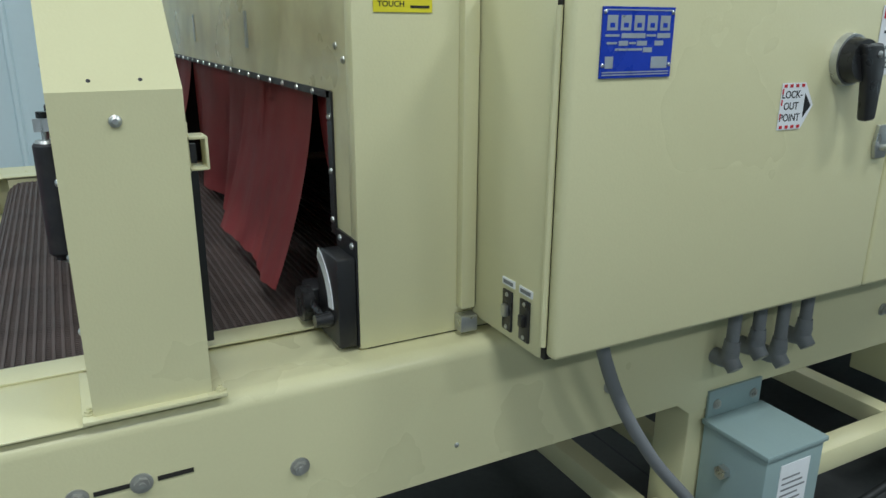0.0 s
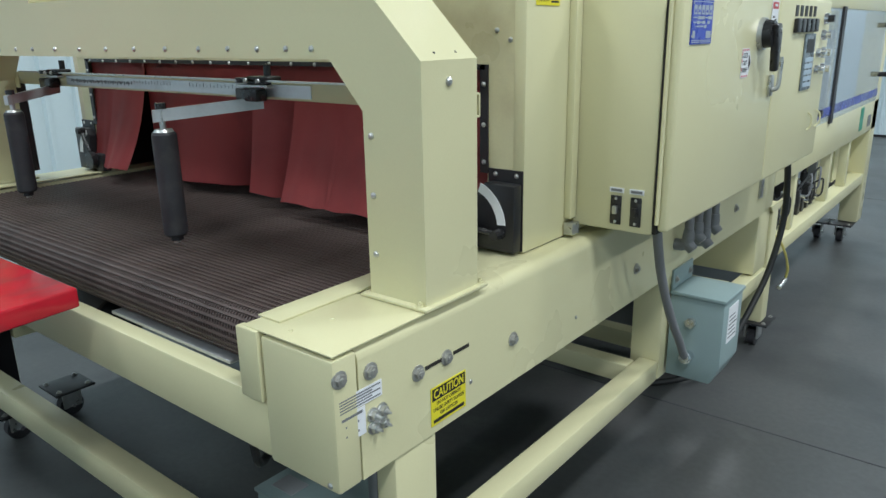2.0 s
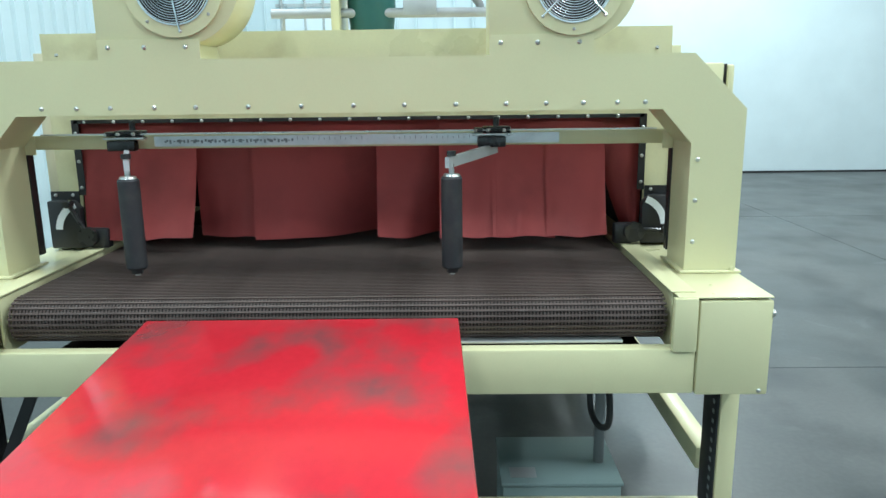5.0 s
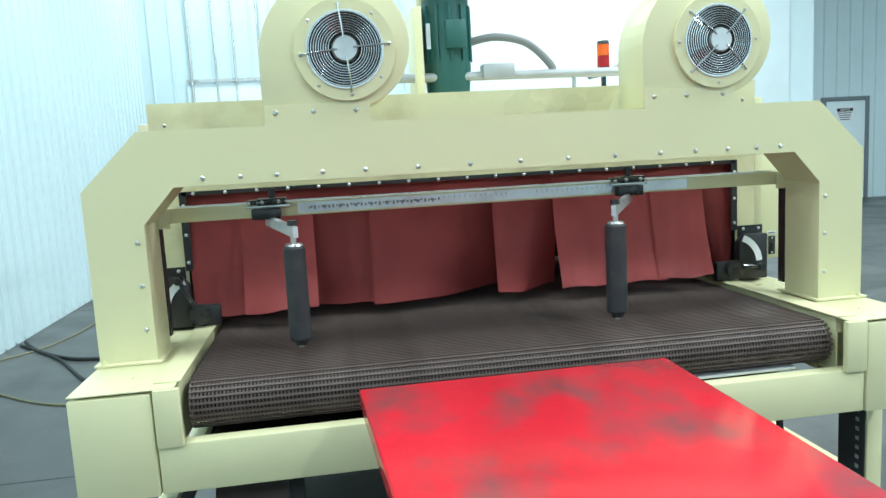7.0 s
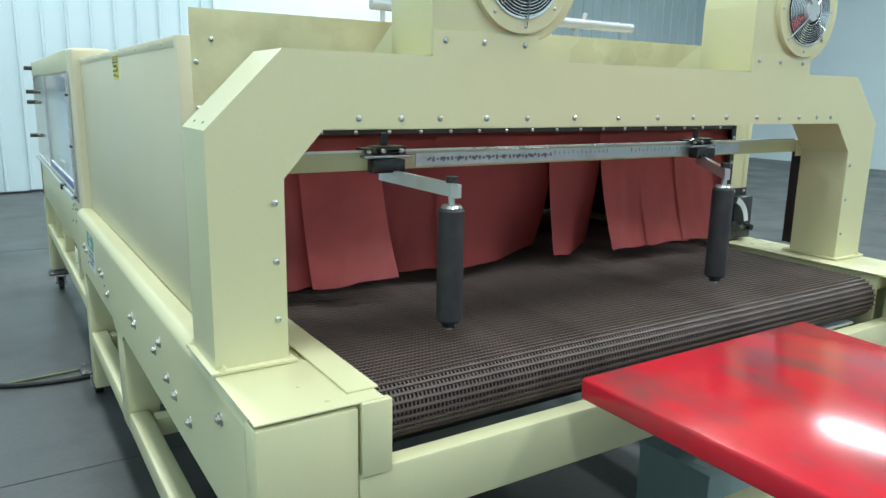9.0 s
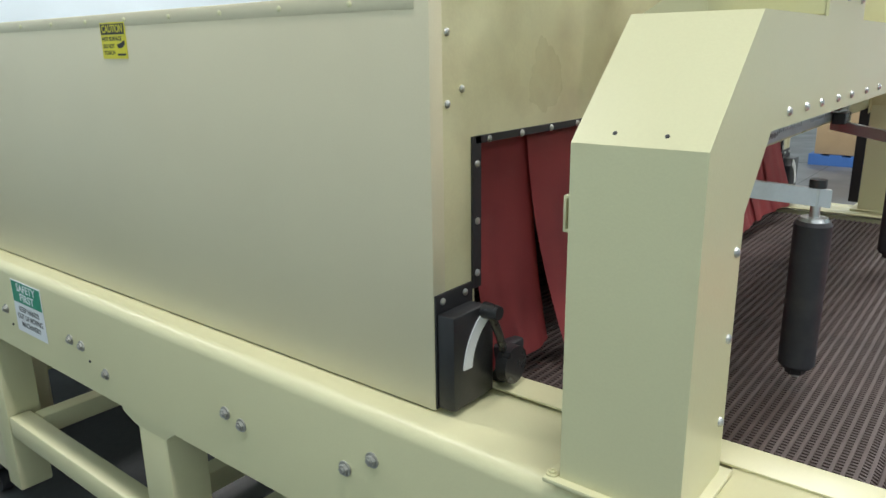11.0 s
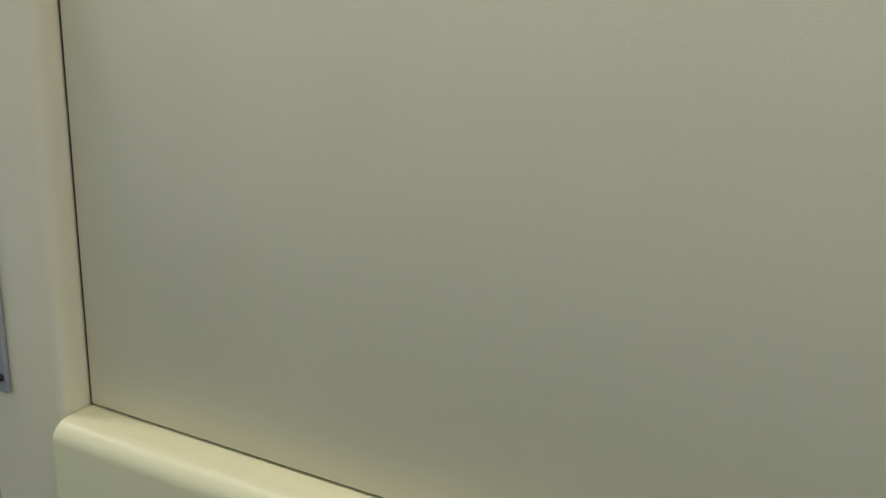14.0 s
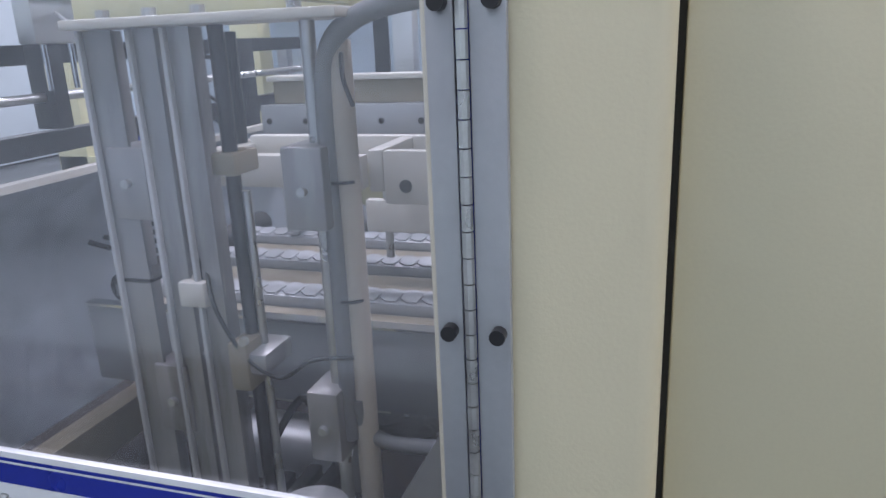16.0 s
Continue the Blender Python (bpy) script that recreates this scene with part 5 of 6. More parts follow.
# pneumatic gear in the stand
for k, (y, z) in enumerate(((2.74, 0.55), (2.82, 0.59), (2.93, 0.57), (3.33, 0.60), (3.42, 0.56), (3.52, 0.61), (3.62, 0.55))):
    gear = part("valve_block", box(0.95, 1.02, y, y + 0.045, 0.471, z, bev=0.006), BLACK, bun, "black valve block")
    part("solenoid", cyl(bmesh.new(), (0.985, y + 0.022, z), (0.985, y + 0.022, z + 0.055), 0.019, 14), PLASTIC, gear)
    part("knob", cyl(bmesh.new(), (0.985, y + 0.022, z + 0.055), (0.985, y + 0.022, z + 0.075), 0.012, 12, 0.010), CHROME if k % 3 == 1 else BLACK, gear)
    part("port", cyl(bmesh.new(), (1.02, y + 0.022, z - 0.03), (1.045, y + 0.022, z - 0.03), 0.010, 12), CHROME, gear)
    part("air_hose", tube([(1.045, y + 0.022, z - 0.03), (1.06, y + 0.035, z - 0.01), (1.055, y + 0.06, z + 0.06 + 0.02 * (k % 2)), (1.02, y + 0.09, z + 0.04), (0.97, y + 0.10, 0.55), (0.95, y + 0.09, 0.475)], 0.005, 8, 5), (CABLE_BLACK, CABLE_GREY)[k % 2], gear)
for y in (3.12, 3.18):
    part("filter_bowl", cyl(bmesh.new(), (1.0, y, 0.471), (1.0, y, 0.63), 0.022, 16), ALU, bun)
part("motor_shroud", box(0.62, 0.90, 3.1, 3.6, 0.48, 0.74, bev=0.02), BLACK, bun)

# ---- mechanism inside the bundling machine ----
mech = thing("lift_mechanism", (-0.72, 3.0, 0.5), "upright aluminium posts with guide rods and sliding blocks", "machine mechanism")
for y0, y1 in ((3.10, 3.148), (3.036, 3.072), (2.986, 3.022)):
    bm = box(-0.735, -0.73, y0, y1, 0.52, 1.408)
    bx(bm, -0.73, -0.665, y1 - 0.006, y1, 0.52, 1.408)
    post = part("post", bm, MILLED, mech)
    part("edge", box(-0.744, -0.7352, y1 - 0.006, y1, 0.52, 1.408, bev=0.001), PALE_EDGE, post)
part("dark_slot", box(-0.715, -0.69, 3.023, 3.0355, 0.52, 1.40), BLACK, mech)
part("dark_slot", box(-0.705, -0.68, 3.074, 3.095, 0.60, 1.40), ALU_DULL, mech)
for y, r, z0, z1, m_ in ((3.088, 0.009, 0.60, 1.408, STEEL), (2.972, 0.010, 0.62, 1.41, BLACK), (2.846, 0.0095, 0.55, 1.41, STEEL), (2.955, 0.006, 0.62, 1.2, STEEL)):
    part("guide_rod", cyl(bmesh.new(), (-0.70, y, z0), (-0.70, y, z1), r, 14), m_, mech)
for y0, y1, z0, z1 in ((3.076, 3.135, 1.165, 1.262), (2.822, 2.878, 1.160, 1.264), (2.83, 2.876, 0.835, 0.938), (3.06, 3.115, 0.85, 0.955), (2.93, 2.985, 0.955, 0.985)):
    blk = part("slide_block", box(-0.74, -0.668, y0, y1, z0, z1, bev=0.004), MILLED, mech)
    part("set_screw", cyl(bmesh.new(), (-0.74, (y0 + y1) / 2, z0 + 0.05), (-0.748, (y0 + y1) / 2, z0 + 0.05), 0.006, 10), STEEL, blk)
part("top_plate", box(-0.76, -0.64, 2.78, 3.155, 1.409, 1.421, bev=0.002), IVORY, mech)
for y in (3.12, 3.05, 2.98, 2.85):
    part("cap_screw", cyl(bmesh.new(), (-0.72, y, 1.421), (-0.72, y, 1.432), 0.009, 10), STEEL, mech)
part("sensor_block", box(-0.75, -0.70, 3.005, 3.045, 1.05, 1.085, bev=0.003), IVORY, mech)
part("sensor", cyl(bmesh.new(), (-0.725, 3.02, 1.085), (-0.725, 3.02, 1.115), 0.012, 12), BLACK, mech)
part("clamp", box(-0.72, -0.66, 2.955, 2.99, 1.222, 1.252, bev=0.004), TAN, mech)
part("clamp", box(-0.745, -0.69, 2.955, 2.985, 0.93, 1.0, bev=0.004), TAN, mech)
part("cylinder", cyl(bmesh.new(), (-0.68, 2.975, 1.26), (-0.68, 2.975, 1.40), 0.016, 14), BLACK, mech)
part("white_pole", cyl(bmesh.new(), (-0.70, 2.808, 0.60), (-0.70, 2.808, 1.385), 0.0155, 16), mat("ivory_pipe", (0.5, 0.45, 0.38), 0.5, var=0.1, scale=8), mech, "ivory plastic pipe")
part("hose", tube([(-0.71, 2.828, 0.86), (-0.71, 2.826, 1.10), (-0.71, 2.826, 1.30), (-0.71, 2.815, 1.375), (-0.72, 2.77, 1.41), (-0.72, 2.70, 1.425), (-0.70, 2.60, 1.43)], 0.0125, 12, 8), CABLE_GREY, mech)
part("hose", tube([(-0.71, 2.815, 0.92), (-0.70, 2.80, 0.86), (-0.69, 2.74, 0.845), (-0.69, 2.62, 0.86)], 0.011, 12, 6), CABLE_GREY, mech)
part("wire", tube([(-0.73, 3.01, 1.10), (-0.75, 2.99, 1.05), (-0.74, 2.96, 0.98), (-0.74, 2.91, 0.955), (-0.74, 2.86, 0.985), (-0.72, 2.81, 0.985)], 0.003, 8, 7), CABLE_BLACK, mech)
part("wire", tube([(-0.71, 2.80, 1.37), (-0.73, 2.79, 1.34), (-0.72, 2.785, 1.31)], 0.003, 8, 7), CABLE_BLACK, mech)
for z in (1.215, 1.06):
    part("cable_tie", ringbm(bmesh.new(), (-0.70, 2.816, z), (0, 0, 1), 0.02, 0.0225, 0, 0.004, 20), BLACK, mech)
part("tie_band", box(-0.737, -0.66, 3.098, 3.15, 1.075, 1.08), BLACK, mech)
part("foot", box(-0.78, -0.62, 2.76, 3.2, 0.471, 0.60, bev=0.006), ALU_DULL, mech)

fr = thing("carriage_frame", (-0.35, 3.0, 1.15), "ivory square tube carriage frame inside the machine", "machine frame")
part("front_bar", box(-0.46, -0.435, 2.895, 3.20, 1.152, 1.206, bev=0.002), IVORY, fr)
part("back_bar", box(-0.29, -0.265, 2.70, 3.20, 1.165, 1.215, bev=0.002), IVORY, fr)
part("side_bar", box(-0.44, -0.27, 2.868, 2.893, 1.145, 1.213, bev=0.002), IVORY, fr)
part("end_bar", box(-0.46, -0.265, 3.201, 3.22, 1.152, 1.206, bev=0.002), IVORY, fr)
part("wide_arm", box(-0.44, -0.42, 2.60, 2.867, 1.125, 1.212, bev=0.002), IVORY, fr)
for y, z in ((2.905, 1.19), (2.905, 1.168), (3.16, 1.19), (3.13, 1.19)):
    part("bolt", hexbolt(bmesh.new(), (-0.461, y, z), (-1, 0, 0), 0.006, 0.006), STEEL, fr)
part("hole", cyl(bmesh.new(), (-0.441, 2.83, 1.155), (-0.4395, 2.83, 1.155), 0.011, 14), SHADOW_GAP, fr)
for y in (2.92, 2.83, 2.74):
    part("hanger", cyl(bmesh.new(), (-0.30, y, 0.99), (-0.30, y, 1.165), 0.008, 10), STEEL, fr)
part("lower_tie", box(-0.31, -0.29, 2.60, 2.96, 1.04, 1.10, bev=0.002), IVORY, fr)
part("carrier", box(-0.66, -0.28, 3.19, 3.2005, 1.16, 1.20), IVORY, fr)

seal = thing("sealing_bar", (0.0, 3.0, 1.22), "grey perforated sealing bar with a dark tape strip", "sealing bar")
bm = box(-0.06, -0.03, 2.6, 3.31, 1.185, 1.25, bev=0.002)
part("bar", bm, ALU_DULL, seal)
part("tape", box(-0.03, 0.0, 2.6, 3.29, 1.2505, 1.30, bev=0.002), TAN, seal)
part("cap", box(-0.04, 0.02, 2.6, 3.30, 1.3005, 1.312, bev=0.002), IVORY, seal)
for k in range(8):
    part("hole", cyl(bmesh.new(), (-0.0615, 2.66 + 0.09 * k, 1.215), (-0.0605, 2.66 + 0.09 * k, 1.215), 0.007, 12), SHADOW_GAP, seal)
for y in (2.75, 3.25):
    part("support", box(-0.05, 0.0, y, y + 0.03, 0.955, 1.1845), ALU_DULL, seal)

# chain conveyor bed
bed = thing("chain_conveyor", (-0.25, 3.0, 0.90), "three flat plastic chains running over tan guide rails", "conveyor")
for cx in (-0.385, -0.185, -0.01):
    part("chain_rail", box(cx - 0.035, cx + 0.035, 2.5, 3.46, 0.915, 0.943, bev=0.002), ALU_DULL, bed)
    for k in range(24):
        y = 2.52 + 0.039 * k
        part("chain_link", prism(bmesh.new(), ((cx - 0.030, y), (cx + 0.012, y), (cx + 0.030, y + 0.018), (cx + 0.030, y + 0.036), (cx - 0.012, y + 0.036), (cx - 0.030, y + 0.018)), "z", 0.9435, 0.9465), CHAIN, bed, smooth=False)
for x0, x1 in ((-0.345, -0.225), (-0.145, -0.05), (-0.515, -0.425)):
    part("guide_board", box(x0, x1, 2.5, 3.40, 0.90, 0.925, bev=0.002), TAN, bed)
part("side_plate", box(-0.535, -0.52, 2.5, 3.42, 0.80, 0.945, bev=0.002), ALU_DULL, bed)
part("edge_trim", box(-0.54, -0.515, 2.5, 3.42, 0.9455, 0.950), CHROME, bed)
for k in range(7):
    part("roller", cyl(bmesh.new(), (-0.30 + 0.045 * k, 3.40, 0.945), (-0.30 + 0.045 * k, 3.62, 0.985), 0.006, 8), BLACK, bed)
part("end_roller", cyl(bmesh.new(), (-0.42, 3.44, 0.935), (0.1, 3.44, 0.935), 0.03, 20), BLACK, bed)

lowf = thing("lower_carriage", (-0.4, 2.95, 0.75), "lower ivory frame with a bare shiny plate", "machine frame")
part("bar", box(-0.45, -0.425, 2.88, 3.22, 0.745, 0.80, bev=0.002), IVORY, lowf)
part("side_bar", box(-0.44, -0.28, 2.852, 2.879, 0.745, 0.80, bev=0.002), IVORY, lowf)
part("back_bar", box(-0.29, -0.265, 2.70, 3.22, 0.745, 0.80, bev=0.002), IVORY, lowf)
part("plate", box(-0.46, -0.27, 2.66, 2.995, 0.70, 0.708), CRUMPLED, lowf, "bare shiny metal plate")
part("plate_leg", box(-0.40, -0.35, 2.70, 2.80, 0.47, 0.699), ALU_DULL, lowf)
part("drum", cyl(bmesh.new(), (-0.52, 2.90, 0.70), (-0.52, 3.12, 0.70), 0.06, 24), ALU, lowf)
part("drum_mount", box(-0.57, -0.47, 3.0, 3.05, 0.47, 0.66), ALU_DULL, lowf)
for y, z in ((2.95, 0.66), (3.0, 0.64), (2.90, 0.68)):
    part("bracket", box(-0.70, -0.60, y - 0.012, y + 0.012, z - 0.16, z + 0.07, bev=0.004), BLACK, lowf)
part("hose", tube([(-0.68, 2.98, 0.80), (-0.66, 2.93, 0.88), (-0.64, 2.91, 0.82), (-0.62, 2.90, 0.74)], 0.006, 8, 6), CABLE_BLACK, lowf)
part("diagonal_brace", prism(bmesh.new(), ((2.87, 0.58), (2.81, 0.58), (2.60, 0.98), (2.60, 1.06)), "x", -0.77, -0.745), ALU_DULL, lowf)
part("end_cap", cyl(bmesh.new(), (-0.78, 2.86, 0.775), (-0.78, 2.86, 0.79), 0.05, 24), ALU, lowf)
part("cap_stem", cyl(bmesh.new(), (-0.78, 2.86, 0.47), (-0.78, 2.86, 0.775), 0.02, 14), ALU_DULL, lowf)

hood = thing("film_guide_sheet", (-0.2, 3.9, 0.8), "large dull metal sheet with a dark rail above it", "machine guard")
part("sheet", prism(bmesh.new(), ((3.60, 1.135), (3.61, 1.145), (3.72, 1.05), (3.78, 0.90), (3.76, 0.72), (3.70, 0.60), (3.69, 0.60), (3.75, 0.72), (3.77, 0.90), (3.71, 1.045)), "x", -0.93, 0.95), FILM_SHEET, hood)
part("lip", box(-0.93, 0.95, 3.585, 3.612, 1.137, 1.152), IVORY, hood)
part("dark_rail", box(-0.93, 0.95, 3.66, 3.70, 1.18, 1.225), BLACK, hood)
part("dark_rail", box(-0.93, 0.95, 3.70, 3.73, 1.36, 1.40), BLACK, hood)
part("slide_rod", cyl(bmesh.new(), (-0.93, 3.66, 1.295), (0.95, 3.66, 1.295), 0.010, 12), STEEL, hood)
part("tan_beam", box(-0.93, 0.6, 3.42, 3.47, 0.64, 0.72, bev=0.004), TAN, hood)
for xx in (0.3, 0.97):
    part("support", box(xx - 0.02, xx + 0.02, 3.79, 3.83, 0.471, 1.40), ALU_DULL, hood)
grip = part("gripper", box(-0.31, -0.27, 3.63, 3.69, 1.23, 1.42, bev=0.004), BLACK, hood)
part("gripper_body", box(-0.345, -0.235, 3.615, 3.66, 1.40, 1.50, bev=0.004), ALU, grip)
for xx in (-0.325, -0.255):
    part("piston", cyl(bmesh.new(), (xx, 3.62, 1.31), (xx, 3.62, 1.40), 0.006, 10), CHROME, grip)
part("air_line", tube([(-0.29, 3.61, 1.46), (-0.28, 3.57, 1.42), (-0.25, 3.56, 1.385), (-0.21, 3.58, 1.37)], 0.004, 8, 6), WHITE, grip)
part("cream_post", box(0.88, 0.97, 3.86, 3.975, 0.47, 1.50, bev=0.004), CREAM, bun)
clus = part("valve_bank", box(0.42, 0.52, 3.665, 3.74, 1.12, 1.40, bev=0.004), BLACK, hood, "black valve bank")
for k in range(4):
    part("valve", cyl(bmesh.new(), (0.42, 3.69, 1.16 + 0.06 * k), (0.36, 3.685, 1.16 + 0.06 * k), 0.016, 12), (BLACK, STEEL)[k % 2], clus)
    part("hose", tube([(0.36, 3.685, 1.16 + 0.06 * k), (0.32, 3.68, 1.17 + 0.06 * k), (0.30, 3.71, 1.21 + 0.05 * k), (0.34, 3.75, 1.26 + 0.04 * k)], 0.006, 8, 5), CABLE_BLACK, clus)
for y, x in ((3.05, 0.55), (2.9, 0.5), (2.78, 0.52)):
    part("far_rod", cyl(bmesh.new(), (x, y, 0.9), (x, y, 1.50), 0.012, 12), ALU_DULL, bun)
part("far_post", box(0.45, 0.50, 3.12, 3.18, 0.47, 1.50, bev=0.003), ALU, bun)
part("far_post", box(0.60, 0.66, 2.70, 2.76, 0.47, 1.50, bev=0.003), ALU, bun)
part("red_hose", tube([(0.62, 2.92, 1.5), (0.62, 2.93, 1.40), (0.63, 2.93, 1.30), (0.63, 2.92, 1.22)], 0.018, 12, 5), LENS_RED, bun)
part("upper_beam", box(-0.9, 1.0, 2.60, 2.66, 1.51, 1.57, bev=0.003), CREAM, bun)
part("upper_beam", box(-0.9, 1.0, 3.55, 3.61, 1.51, 1.57, bev=0.003), CREAM, bun)
part("deck", box(BXL + 0.1, BXR - 0.1, 2.60, 4.8, 0.44, 0.4705), BED_AND_SHADE, bun)
part("top_conduit", tube([(0.9, 2.3, 1.56), (1.05, 2.35, 1.60), (1.06, 2.55, 1.62), (1.06, 3.0, 1.62)], 0.014, 12, 6), CABLE_BLACK, bun)

# cables hanging by the cabinet
hc = thing("hanging_cable", (1.13, 2.45, 0.1), "black cable hanging from the cabinet to the floor", "cable")
part("cable", tube([(1.15, 2.40, 0.957), (1.155, 2.45, 0.85), (1.15, 2.50, 0.65), (1.13, 2.46, 0.45), (1.10, 2.38, 0.30), (1.06, 2.25, 0.16), (0.98, 2.05, 0.05), (0.8, 1.9, 0.013)], 0.013, 12, 7), CABLE_BLACK, hc)
part("loop", tube([(1.12, 2.30, 0.94), (1.15, 2.36, 0.88), (1.155, 2.46, 0.90), (1.14, 2.50, 0.96)], 0.003, 8, 6), CABLE_YELLOW, hc)
part("tag", box(1.10, 1.102, 2.36, 2.40, 0.87, 0.93), WHITE, hc)
part("terminal_strip", box(1.089, 1.10, 2.30, 2.335, 0.76, 0.90, bev=0.002), STEEL, hc)
yc = thing("yellow_air_line", (1.1, 2.8, 0.2), "short yellow air line with a brass coupling", "hose")
part("line", tube([(1.02, 2.70, 0.49), (1.07, 2.74, 0.50), (1.10, 2.80, 0.42), (1.11, 2.86, 0.32), (1.10, 2.88, 0.26)], 0.006, 10, 6), CABLE_YELLOW, yc)
part("coupling", cyl(bmesh.new(), (1.10, 2.88, 0.26), (1.10, 2.78, 0.245), 0.011, 10), STEEL, yc)

# ---- on the back wall ----
BW = WY1 - 0.031
board = part("backing_board", box(-2.5, -1.19, BW - 0.015, BW, 1.40, 2.72, bev=0.002), DOOR_WHITE)
tagged(board, "white painted backing board on the ribbed wall", "board")
st = part("mounting_strut", box(-2.5, -1.16, BW - 0.055, BW - 0.0155, 2.74, 2.79), STEEL)
tagged(st, "galvanised strut channel across the conduits", "strut")
for k, (x0, x1, z0, z1) in enumerate(((-2.49, -2.3, 1.28, 1.90), (-2.09, -1.94, 1.38, 1.77), (-1.8, -1.65, 1.38, 1.78), (-1.42, -1.26, 1.39, 1.80))):
    b = thing("disconnect_switch", ((x0 + x1) / 2, BW - 0.06, z0), "large grey safety switch box on the wall" if k == 0 else "small grey safety switch box on the wall", "switch box", "wall switches")
    part("body", box(x0, x1, BW - 0.15, BW - 0.016, z0, z1, bev=0.008), BOX_GREY, b)
    part("door", box(x0 + 0.015, x1 - 0.03, BW - 0.165, BW - 0.1495, z0 + 0.05, z1 - 0.04, bev=0.006), BOX_GREY, b)
    part("label", box(x0 + 0.04, x1 - 0.055, BW - 0.167, BW - 0.1655, (z0 + z1) / 2 - 0.02, (z0 + z1) / 2 + 0.08), WHITE, b)
    part("lever", box(x1 - 0.005, x1 + 0.025, BW - 0.15, BW - 0.11, (z0 + z1) / 2 - 0.03, (z0 + z1) / 2 + 0.1, bev=0.006), BLACK, b)
    xm = (x0 + x1) / 2 - 0.01
    pipe = part("riser_conduit", cyl(bmesh.new(), (xm, BW - 0.075, z1), (xm, BW - 0.075, TOP - 0.01), 0.024 if k == 0 else 0.018, 14), STEEL)
    tagged(pipe, "galvanised conduit rising from a switch box", "conduit", "wall conduits")
hk = thing("cable_reel_hook", (-2.97, BW - 0.1, 1.98), "small wall hook bracket", "hook")
part("arm", box(-3, -3.12, BW - 0.14, BW, 2.02, 2.045, bev=0.002), BOX_GREY, hk)
part("stay", box(-2.98, -2.96, BW - 0.10, BW, 1.96, 2.02), BOX_GREY, hk)


def coil(cx, y, z0, z1, w, n, r, material, name, label):
    """A hank of cord hung on the wall: several long loops, each a little different."""
    c = thing(name, (cx, y, z0), label, "cord")
    rng = random.Random(5)
    for k in range(n):
        a, b = w * (0.55 + 0.45 * rng.random()), z0 + (z1 - z0) * 0.16 * rng.random()
        sh = (rng.random() - 0.5) * 0.06
        pts = [(cx + sh * math.sin(t * 0.5) + a * math.sin(t) * (0.35 + 0.65 * (0.5 - 0.5 * math.cos(t))), y - 0.012 * k - 0.01, (b + z1) / 2 + (z1 - b) / 2 * math.cos(t)) for t in (2 * math.pi * i / 16 for i in range(16))]
        part("loop", tube(pts, r, 7, 3, True), material, c)
    part("hook", cyl(bmesh.new(), (cx, y + 0.03, z1 - 0.02), (cx, y - 0.16, z1 - 0.02), 0.012, 10), STEEL, c)


coil(-2.28, BW - 0.02, 0.06, 1.22, 0.28, 7, 0.011, CABLE_YELLOW, "yellow_cord_hank", "hank of yellow extension cord hung on the wall")
coil(-2.94, BW - 0.02, 0.62, 1.60, 0.15, 7, 0.012, CABLE_RED, "red_hose_hank", "hank of dull red air hose hung on the wall")
wc = thing("switch_cord", (-2.24, BW - 0.1, 1.2), "black cord looping from the large switch box", "cord")
part("cord", tube([(-2.31, BW - 0.10, 1.40), (-2.24, BW - 0.12, 1.56), (-2.16, BW - 0.12, 1.52), (-2.13, BW - 0.1, 1.34), (-2.14, BW - 0.08, 1.24)], 0.014, 10, 7), CABLE_BLACK, wc)
lc = thing("linking_hose", (-2.64, BW - 0.1, 0.4), "brown hose sagging between the two hanks", "hose")
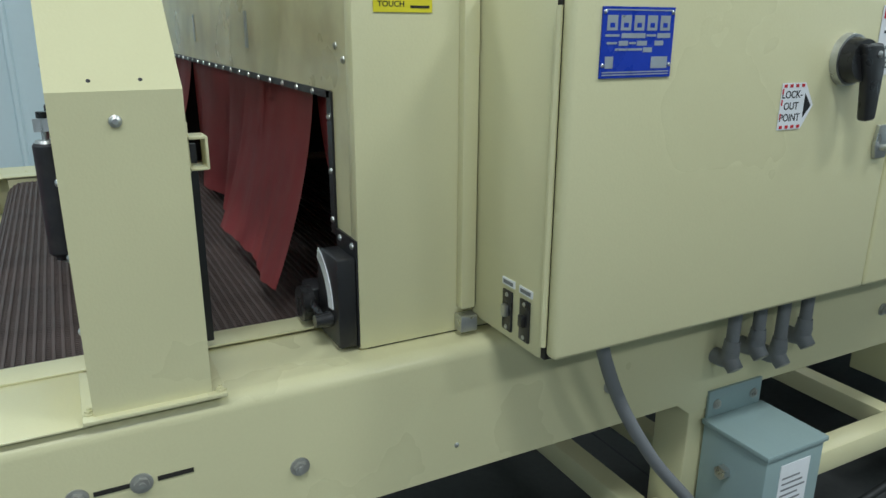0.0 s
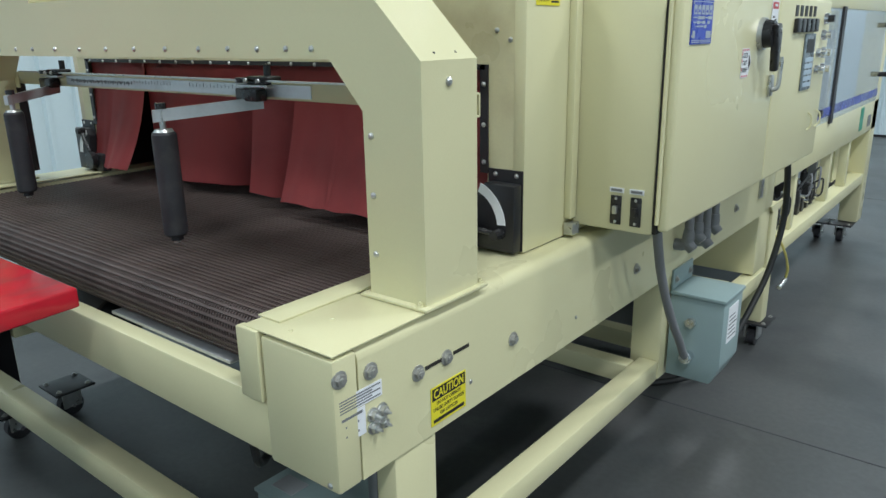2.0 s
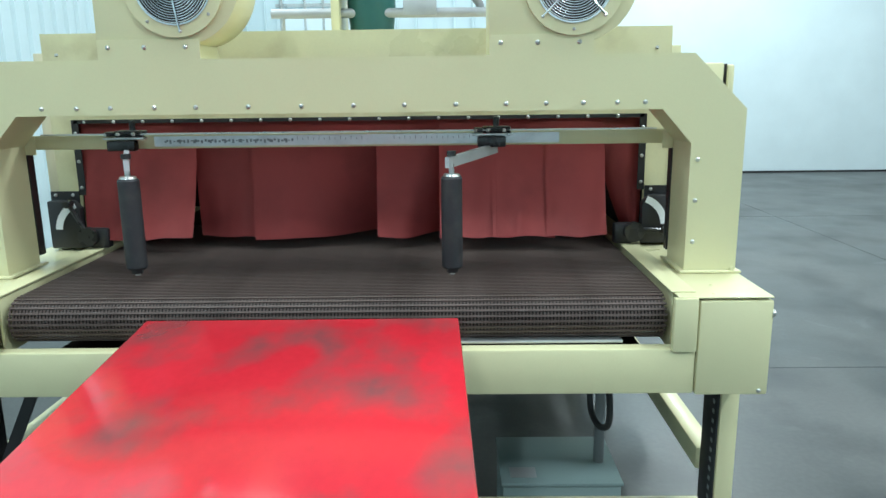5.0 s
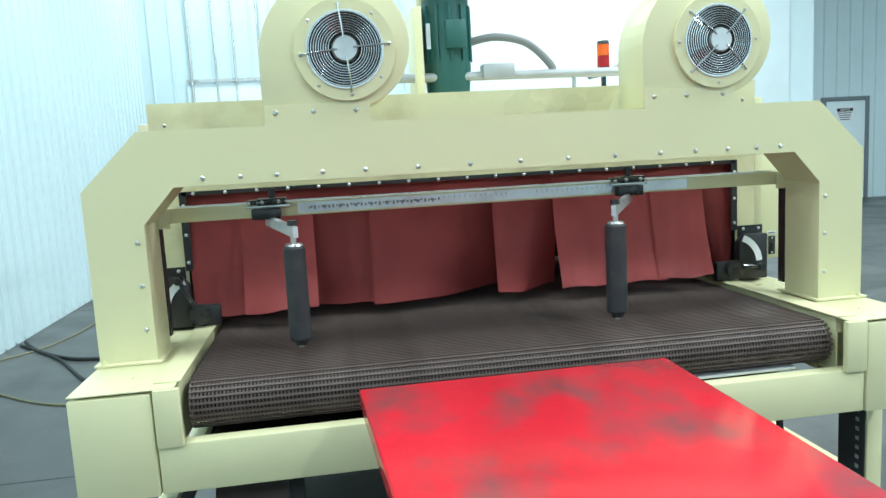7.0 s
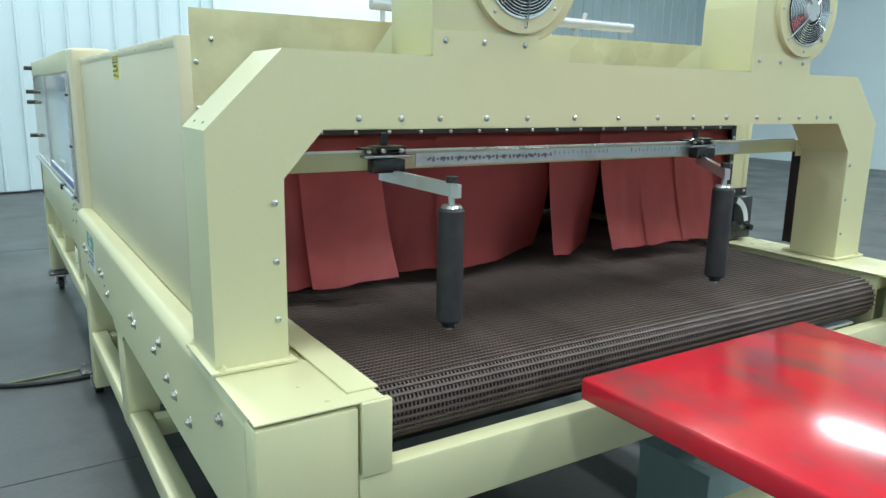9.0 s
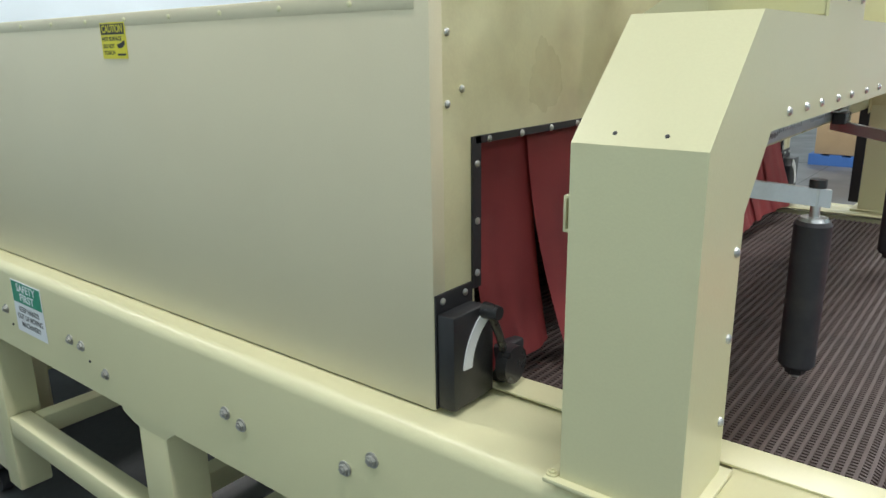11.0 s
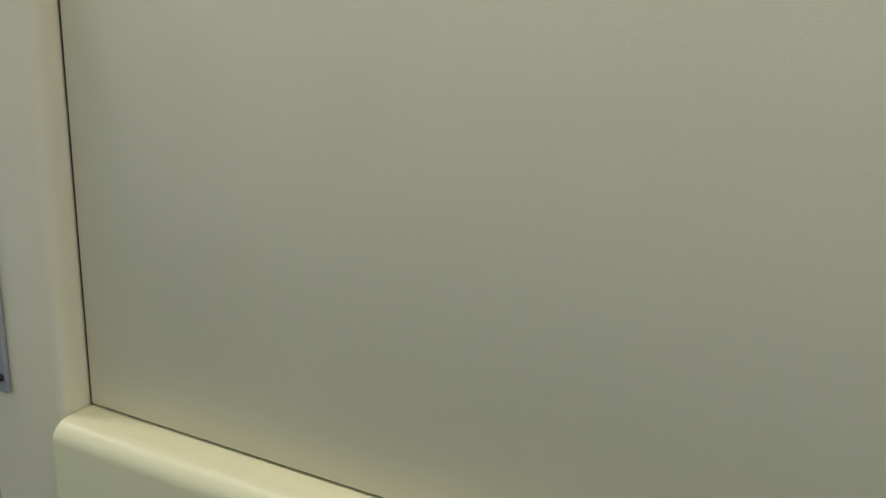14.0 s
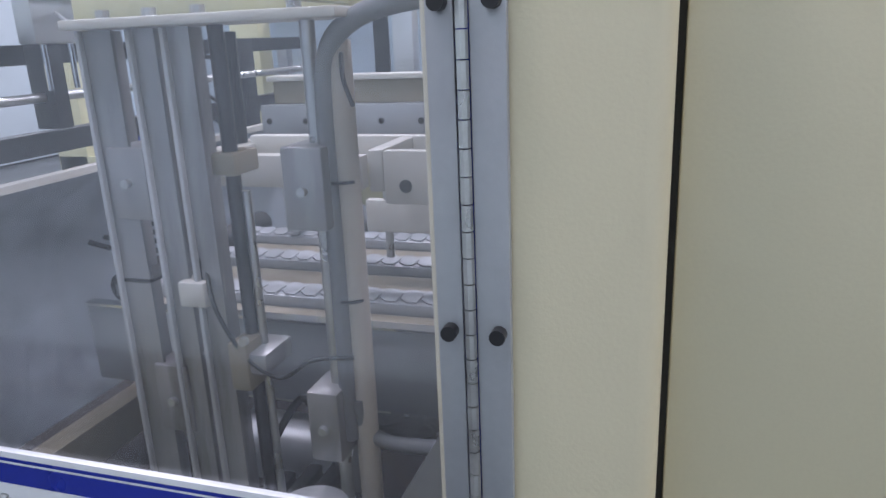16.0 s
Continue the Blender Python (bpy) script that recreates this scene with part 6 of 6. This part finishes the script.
part("hose", tube([(-2.88, BW - 0.12, 0.62), (-2.74, BW - 0.14, 0.56), (-2.54, BW - 0.14, 0.60), (-2.34, BW - 0.12, 0.80), (-2.22, BW - 0.1, 1.0)], 0.010, 8, 7), CABLE_BLACK, lc)

# ---- cables on the floor ----
for nm, mt, r, lab, pts in (
        ("floor_cable", CABLE_BLACK, 0.014, "black power cable snaking over the concrete floor", ((-0.9, 10.40), (-1.7, 10.25), (-2.45, 9.9), (-2.75, 8.8), (-2.40, 8.0), (-1.95, 7.2), (-2.05, 6.2), (-1.98, 5.4), (-1.78, 4.6), (-1.95, 4.15), (-2.4, 4.12), (-2.80, 4.45), (-3.1, 4.9))),
        ("floor_cable", CABLE_BLACK, 0.012, "thin black cable crossing the floor to the machine", ((-3.1, 4.8), (-2.6, 4.2), (-2.15, 3.45), (-1.65, 3.06), (-1.36, 2.86), (-1.0, 2.82), (-0.7, 2.9))),
        ("extension_cord", CORD_DULL, 0.0065, "dull yellow cord along the wall and floor", ((-2.05, 10.3), (-2.6, 9.4), (-2.85, 8.0), (-2.75, 6.1), (-2.74, 5.3), (-2.85, 4.7), (-3.08, 4.35))),
        ("extension_cord", CORD_DULL, 0.0065, "dull yellow cord running under the machine", ((-3.08, 3.75), (-2.33, 3.08), (-1.75, 2.92), (-1.30, 2.93), (-0.9, 2.98)))):
    c = part(nm, tube([(px, py, r) for px, py in pts], r, 8, 8), mt)
    tagged(c, lab, "cable")

# wrapped goods on a blue pallet behind the machine
pl = thing("pallet", (8.9, 1.6, 0), "blue pallet by the far aisle", "pallet")
for k in range(5):
    part("board", box(8.3, 9.5, 1.0 + 0.24 * k, 1.14 + 0.24 * k, 0.115, 0.135), PALLET, pl)
for k in range(3):
    part("bearer", box(8.3 + 0.53 * k, 8.44 + 0.53 * k, 1.0, 2.1, 0.0, 0.115), PALLET, pl)
cb = part("cardboard_box", box(8.35, 9.45, 1.05, 2.05, 0.1352, 0.7, bev=0.01), WOOD)
tagged(cb, "large brown cardboard box on the blue pallet", "box")
